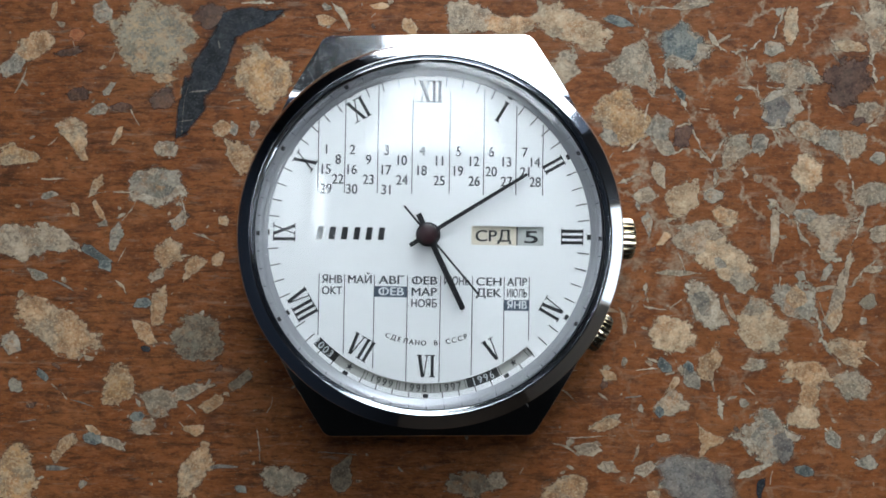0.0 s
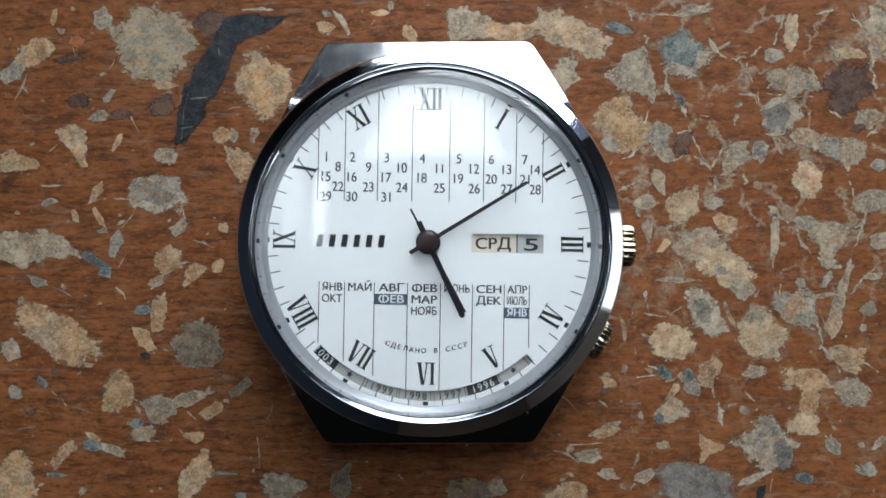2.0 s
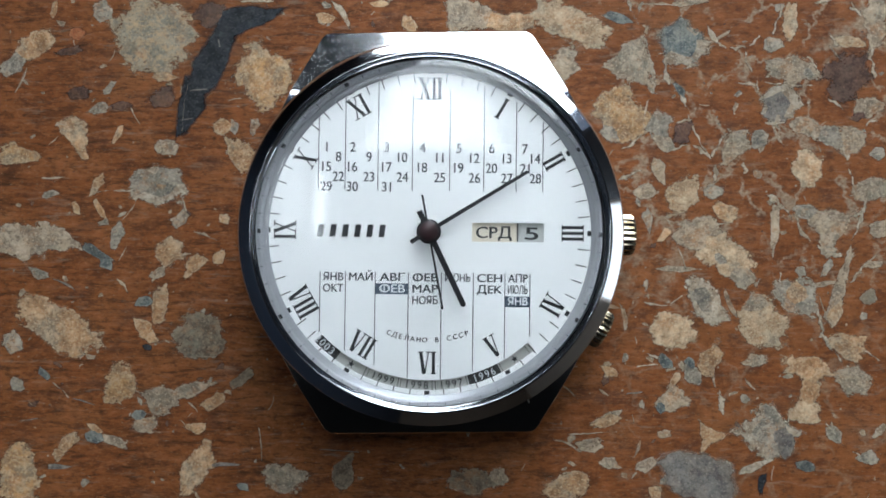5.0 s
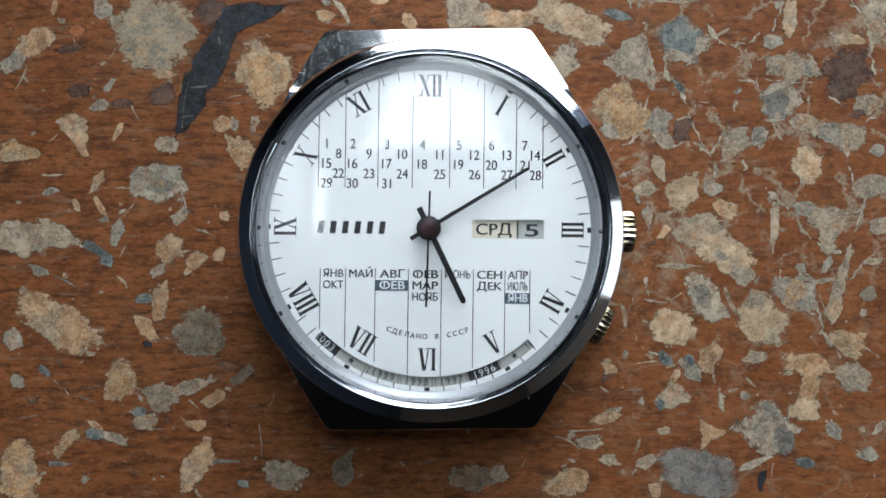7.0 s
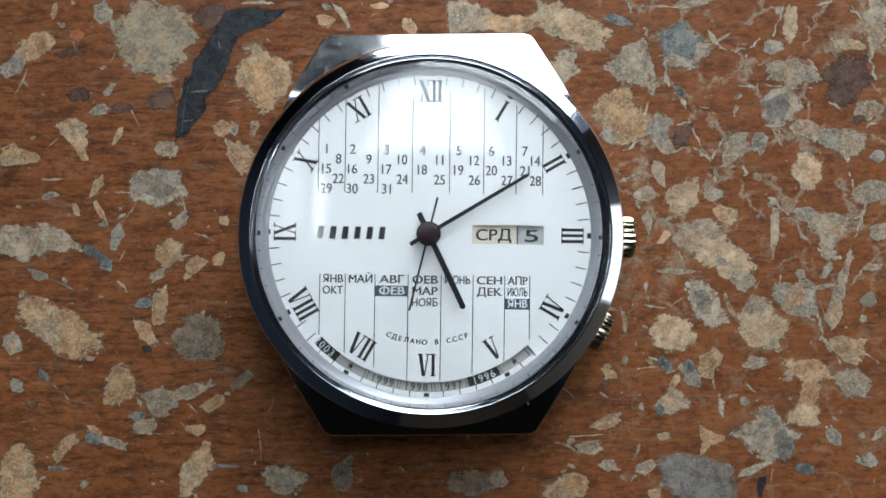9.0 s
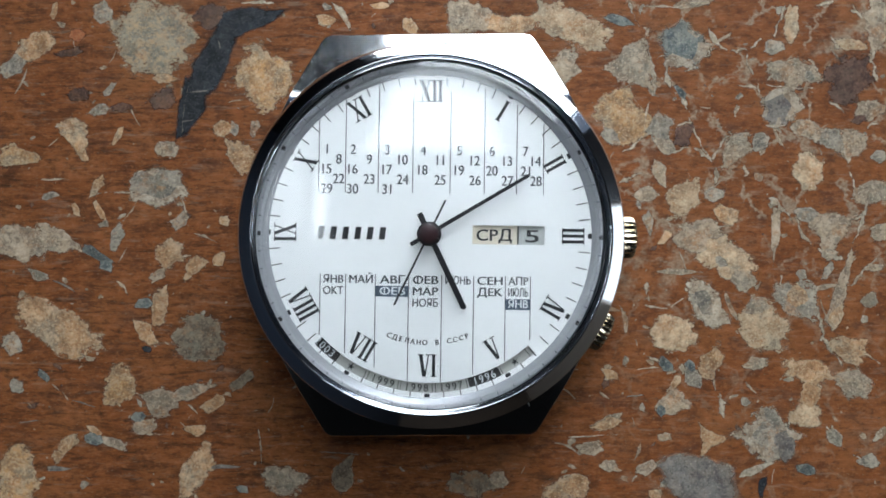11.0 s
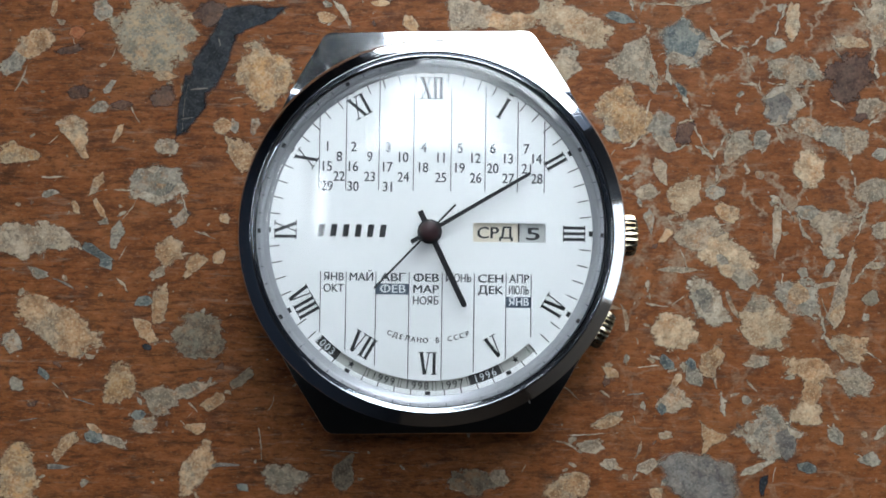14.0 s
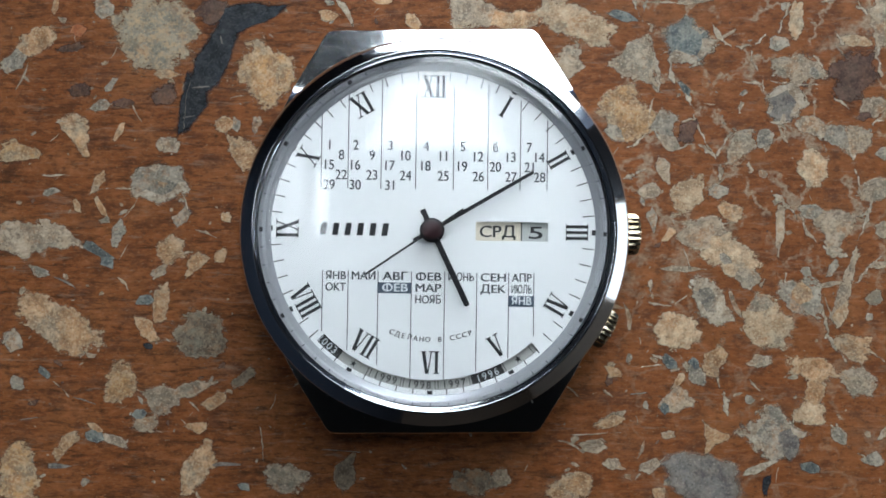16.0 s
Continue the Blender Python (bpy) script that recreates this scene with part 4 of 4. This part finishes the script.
chip("grey", 22.91, 13.00, 3.50, 3.26, 0, 4)
chip("tangrey", 23.87, 10.82, 3.02, 1.57, -40, 5)
chip("brown", 25.69, 12.15, 3.50, 2.29, 62, 4)
vein("pale", 24.10, 9.84, 26.65, 10.82, 0.53, 0.18)
vein("pale", 26.65, 10.82, 28.81, 8.99, 0.53, 0.18)
vein("pale", 24.85, 12.88, 26.79, 13.49, 0.38, 0.18)
chip("tangrey", 31.13, 10.69, 4.83, 2.66, 70, 6)
vein("pale", 28.82, 9.24, 30.90, 12.40, 0.53, 0.24)
chip("grey", 33.92, 11.55, 2.41, 1.69, 60, 6)
chip("tangrey", 39.14, 12.64, 4.59, 1.81, -15, 7)
chip("grey", 41.79, 11.42, 4.59, 2.05, -38, 7)
chip("tangrey", 43.97, 11.18, 3.50, 3.02, 0, 7)
chip("brown", 44.61, 13.73, 1.81, 1.09, 20, 5)
vein("pale", 37.21, 13.25, 34.18, 13.00, 0.45, 0.12)
vein("pale", 42.51, 10.45, 43.46, 8.75, 0.91, 0.18)
vein("pale", 45.08, 12.76, 46.91, 13.25, 0.53, 0.12)
chip("grey", 46.61, 9.72, 1.81, 1.57, 0, 5)
chip("palet", 38.97, 8.21, 4.35, 3.26, 86, 6)
vein("pale", 18.39, 6.81, 21.55, 8.02, 0.60, 0.12)
chip("tangrey", 23.12, 7.90, 3.26, 1.45, -68, 5, -0.4)
chip("tangrey", 21.65, 5.78, 2.41, 1.93, 0, 6)
chip("grey", 21.88, 2.81, 3.38, 1.03, -82, 5, -0.3)
chip("palet", 25.46, 5.36, 4.71, 3.74, 40, 7)
chip("grey", 28.79, 5.72, 2.29, 1.81, 0, 6)
chip("tan", 30.46, 3.30, 3.02, 2.29, -40, 6, -0.3)
vein("pale", 28.88, 2.09, 31.17, 2.39, 0.30, 0.06)
vein("pale", 29.18, 8.75, 29.04, 6.57, 0.53, 0.12)
vein("pale", 32.20, 9.12, 32.43, 7.42, 0.75, 0.12)
chip("tangrey", 27.54, 1.00, 4.71, 4.10, 0, 7)
chip("palet", 29.94, -0.93, 6.76, 4.35, -46, 8)
chip("tangrey", 31.73, -3.22, 3.50, 2.29, -30, 6)
chip("grey", 29.57, -1.53, 2.41, 1.57, -30, 6)
chip("tan", 23.56, 1.12, 2.29, 0.97, 50, 5)
chip("rim", 27.84, -5.87, 5.62, 3.44, -62, 7)
chip("grey", 27.73, -5.75, 4.86, 2.82, -62, 6)
chip("palet", 24.57, -9.12, 4.83, 4.23, 0, 8)
vein("pale", 21.47, -3.58, 21.34, -5.87, 0.75, 0.12)
vein("pale", 21.10, -5.99, 24.10, -6.53, 0.30, -0.12)
vein("pale", 23.98, -6.53, 25.80, -5.15, 0.23, 0.06)
vein("pale", 24.88, 0.04, 25.94, -2.74, 0.23, 0.12)
chip("palet", 34.09, -8.40, 5.55, 4.95, -40, 8)
chip("tangrey", 33.26, -6.29, 3.14, 2.66, 0, 6)
vein("pale", 33.40, -4.79, 33.77, -3.46, 0.60, 0.12)
vein("pale", 34.59, 5.48, 37.70, 2.45, 0.83, 0.18)
chip("tangrey", 35.39, 1.24, 5.92, 1.09, 86, 6, 0.35)
chip("tangrey", 41.20, 2.21, 6.64, 6.04, 0, 3, 0, 0, 24)
chip("grey", 38.80, 3.42, 3.26, 1.69, -8, 6)
vein("pale", 37.35, 3.66, 39.60, 0.04, 0.68, -0.24)
vein("pale", 39.60, 0.04, 42.84, -1.29, 0.75, -0.24)
vein("pale", 42.52, 1.97, 44.96, 3.42, 0.68, 0.18)
vein("pale", 45.60, 6.20, 43.59, 0.04, 0.53, 0.18)
chip("tangrey", 42.20, -4.79, 8.45, 1.57, 73, 6, -0.2)
vein("pale", 43.46, -0.33, 41.72, -4.79, 0.60, 0.18)
vein("pale", 43.29, -4.31, 46.47, -1.05, 0.53, 0.18)
chip("tangrey", 45.90, 5.84, 4.59, 2.05, 12, 7)
chip("tangrey", 46.75, 1.73, 2.78, 2.17, 0, 6)
vein("pale", 43.21, 8.51, 44.03, 6.20, 0.68, 0.18)
chip("palet", 41.68, -7.31, 3.38, 1.81, 70, 6)
chip("grey", 40.90, -2.62, 2.29, 0.97, 60, 5)
chip("grey", 37.67, -5.45, 4.71, 4.47, 0, 7)
chip("tan", 37.67, -5.27, 3.50, 3.14, 0, 7)
chip("grey", 38.12, -2.80, 1.21, 1.21, 0, 6)
vein("pale", 35.95, -2.74, 36.52, -6.29, 0.45, -0.18)
chip("greybrown", 45.44, -5.75, 2.29, 1.69, 20, 6)
chip("tangrey", 45.85, -2.14, 2.17, 1.09, 10, 5)
vein("pale", 39.76, -6.89, 40.32, -10.20, 0.68, 0.18)
chip("tan", 43.08, -10.80, 4.23, 3.02, -20, 6)
vein("pale", 40.22, -9.00, 42.46, -12.72, 0.75, -0.18)
vein("pale", 43.93, -10.92, 46.67, -12.72, 0.45, 0.12)
chip("tangrey", 43.64, -14.51, 4.95, 2.90, -32, 7)
chip("tan", 38.73, -13.08, 5.92, 2.90, -4, 5)
chip("tan", 38.82, -15.59, 3.50, 2.41, 80, 6)
chip("palet", 38.31, -17.98, 3.74, 3.26, 40, 5)
chip("tan", 28.64, -12.00, 4.35, 2.29, 60, 5)
vein("pale", 29.09, -15.23, 29.60, -18.46, 0.60, 0.12)
vein("pale", 28.27, -13.20, 28.85, -15.59, 0.30, 0.12)
vein("pale", 20.94, -11.16, 23.58, -12.36, 0.45, -0.12)
vein("pale", 20.33, -12.96, 22.86, -12.72, 0.23, 0.06)
chip("bluegrey", 23.70, -12.48, 2.43, 1.22, -50, 5)
chip("tan", 24.65, -14.15, 1.69, 0.91, 60, 5)
chip("grey", 26.40, -13.49, 3.62, 1.57, -62, 5)
chip("bluegrey", 26.23, -12.60, 1.66, 1.15, -60, 5)
chip("tangrey", 33.08, -12.30, 2.90, 1.57, 15, 5)
vein("pale", 31.87, -13.91, 33.41, -15.71, 0.30, -0.12)
chip("grey", 31.96, -16.37, 1.33, 1.09, 0, 6)
chip("tangrey", 24.27, -16.49, 3.38, 2.90, 20, 7)
chip("bluegrey", 23.07, -17.14, 1.28, 1.54, 0, 6)
chip("tan", 17.68, -13.43, 2.29, 1.15, -30, 5)
chip("tan", 17.30, -18.70, 2.90, 1.33, 20, 6)
vein("slategrey", 19.11, -15.95, 21.40, -15.65, 0.45, 0.06)
vein("pale", 12.85, -20.07, 18.61, -19.77, 0.23, -0.06)
vein("pale", 16.47, -15.29, 17.67, -16.31, 0.30, 0.06)
chip("tangrey", 23.41, -20.07, 1.45, 1.15, 0, 6)
chip("tan", 28.03, -20.37, 3.74, 3.74, 0, 3, 0, 0, 121)
chip("rim", 34.27, -20.07, 6.42, 5.96, 0, 4, 0, 0, 180)
chip("grey", 34.45, -20.07, 6.27, 5.76, 0, 4, 0, 0, 178)
chip("slategrey", 35.88, -20.61, 2.94, 4.09, 10, 6)
vein("pale", 36.63, -18.10, 36.94, -22.28, 0.23, -0.12)
vein("pale", 30.73, -20.19, 32.17, -19.89, 0.68, 0.06)
chip("pale", 32.91, -23.59, 3.86, 1.09, 22, 5)
chip("bluegrey", 38.31, -23.53, 2.18, 1.41, -20, 6)
chip("slate", 33.56, -25.25, 2.30, 1.02, 68, 5, 0, -0.3)
chip("rim", 26.73, -24.30, 6.77, 4.70, -20, 7)
chip("slategrey", 27.21, -24.66, 9.36, 5.02, -24, 8)
vein("pale", 25.40, -25.85, 28.53, -25.02, 0.30, 0.12)
chip("tangrey", 17.39, -23.11, 2.66, 1.33, -10, 6)
chip("tangrey", 21.23, -23.41, 2.41, 1.69, 20, 5)
chip("tangrey", 15.24, -20.97, 2.66, 0.91, 10, 5)
chip("tan", 12.83, -25.49, 5.79, 2.90, 15, 7)
chip("tan", 22.41, -26.32, 2.05, 1.69, 30, 4)
chip("grey", 41.41, -20.13, 2.54, 1.63, -50, 5)
vein("pale", 40.46, -18.88, 41.17, -19.77, 0.38, 0.06)
chip("grey", 44.85, -22.75, 2.29, 1.69, 0, 5)
vein("pale", 43.06, -21.86, 44.73, -22.99, 0.38, 0.06)
chip("pale", 46.33, -19.77, 2.17, 0.91, 40, 5)
vein("pale", 34.63, -25.25, 35.01, -23.35, 0.15, 0.06)
for x, y, length, turn in ((-26.21, 16.94, 2.29, 4), (-24.06, 21.95, 1.21, -78), (-27.52, 13.77, 1.45, 8)):
    chip("slategrey", x, y, length, 0.17, turn, 5)


# small unsorted grit and hairline veins between the chips
def grit(name, count, x0, x1, y0, y1, lo, hi, slim, kind, seed, top, label):
    rng = random.Random(seed)
    bm = bmesh.new()
    layer = bm.verts.layers.float.new("body")
    for _ in range(count):
        cx, cy = rng.uniform(x0, x1), rng.uniform(y0, y1)
        size = lo + (hi - lo) * rng.random() ** 2.5
        pts = outline(rng, size, size * rng.uniform(*slim), rng.choice((4, 5, 6)), 0, rng.uniform(-0.1, 0.1) * size, 12, 0.10)
        a = rng.uniform(-1.4, 1.4)
        chip_mesh(bm, layer, [(x * math.cos(a) - y * math.sin(a), x * math.sin(a) + y * math.cos(a)) for x, y in pts], top, cx=cx, cy=cy)
    return tagged(part(name, bm, CHIPS[kind], SILL), label, kind="stuff")


def field(count, kind, seed, label):
    """The same stones on the rest of the slab, around the watch."""
    rng = random.Random(seed)
    bm = bmesh.new()
    layer = bm.verts.layers.float.new("body")
    for _ in range(count):
        cx, cy = rng.uniform(-290, 300), rng.uniform(-212, 340)
        size = rng.uniform(1.0, 7.5)
        if abs(cx) < 53 and abs(cy) < 32:
            continue
        pts = outline(rng, size, size * rng.uniform(0.4, 0.9), rng.choice((5, 6, 7)), 0, 0, 12, 0.08)
        chip_mesh(bm, layer, pts, 0.015, cx=cx, cy=cy)
    return tagged(part("stone_field", bm, CHIPS[kind], SILL), label, kind="stuff")


field(1500, "tan", 21, "tan stone chips across the slab")
field(1300, "tangrey", 22, "grey tan stone chips across the slab")
field(700, "grey", 23, "grey stone chips across the slab")
grit("stone_grit", 190, -48, 48, -27, 27, 0.3, 1.6, (0.25, 0.8), "tangrey", 3, 0.010, "scattered small stone grit")
grit("stone_grit", 130, -48, 48, -27, 27, 0.3, 1.4, (0.25, 0.8), "grey", 4, 0.009, "scattered small grey stone grit")
grit("stone_grit", 60, -48, 48, -27, 27, 0.3, 1.4, (0.3, 0.8), "brown", 6, 0.008, "scattered dark brown stone grit")
grit("lime_vein", 36, 15, 48, -27, 27, 0.8, 4.5, (0.06, 0.16), "tangrey", 5, 0.011, "thin pale lime veins in the cement")
grit("lime_vein", 40, -48, 15, -27, 27, 0.8, 4.0, (0.04, 0.1), "pale", 7, 0.011, "thin pale lime veins in the cement")


# ---- what moves: the three pointers of the watch ----
def motions():
    def at(z, clockwise):
        return pose(0, 0, z * MM, 0, 0, -clockwise - 0.25)
    walk(HOUR, [(0.0, at(6.25, 155.0)), (16.0, at(6.25, 155.13))])
    walk(MINUTE, [(0.0, at(6.55, 58.7)), (16.0, at(6.55, 60.3))])
    beats = [(0.0, at(6.85, 140.0))]
    for k in range(80):
        t = 0.14 + 0.2 * k
        beats.append((t - 0.034, at(6.85, 140.0 + 1.205 * k)))
        beats.append((t + 0.034, at(6.85, 140.0 + 1.205 * (k + 1))))
    beats.append((16.0, at(6.85, 140.0 + 1.205 * 80)))
    walk(SECOND, beats)


motions()
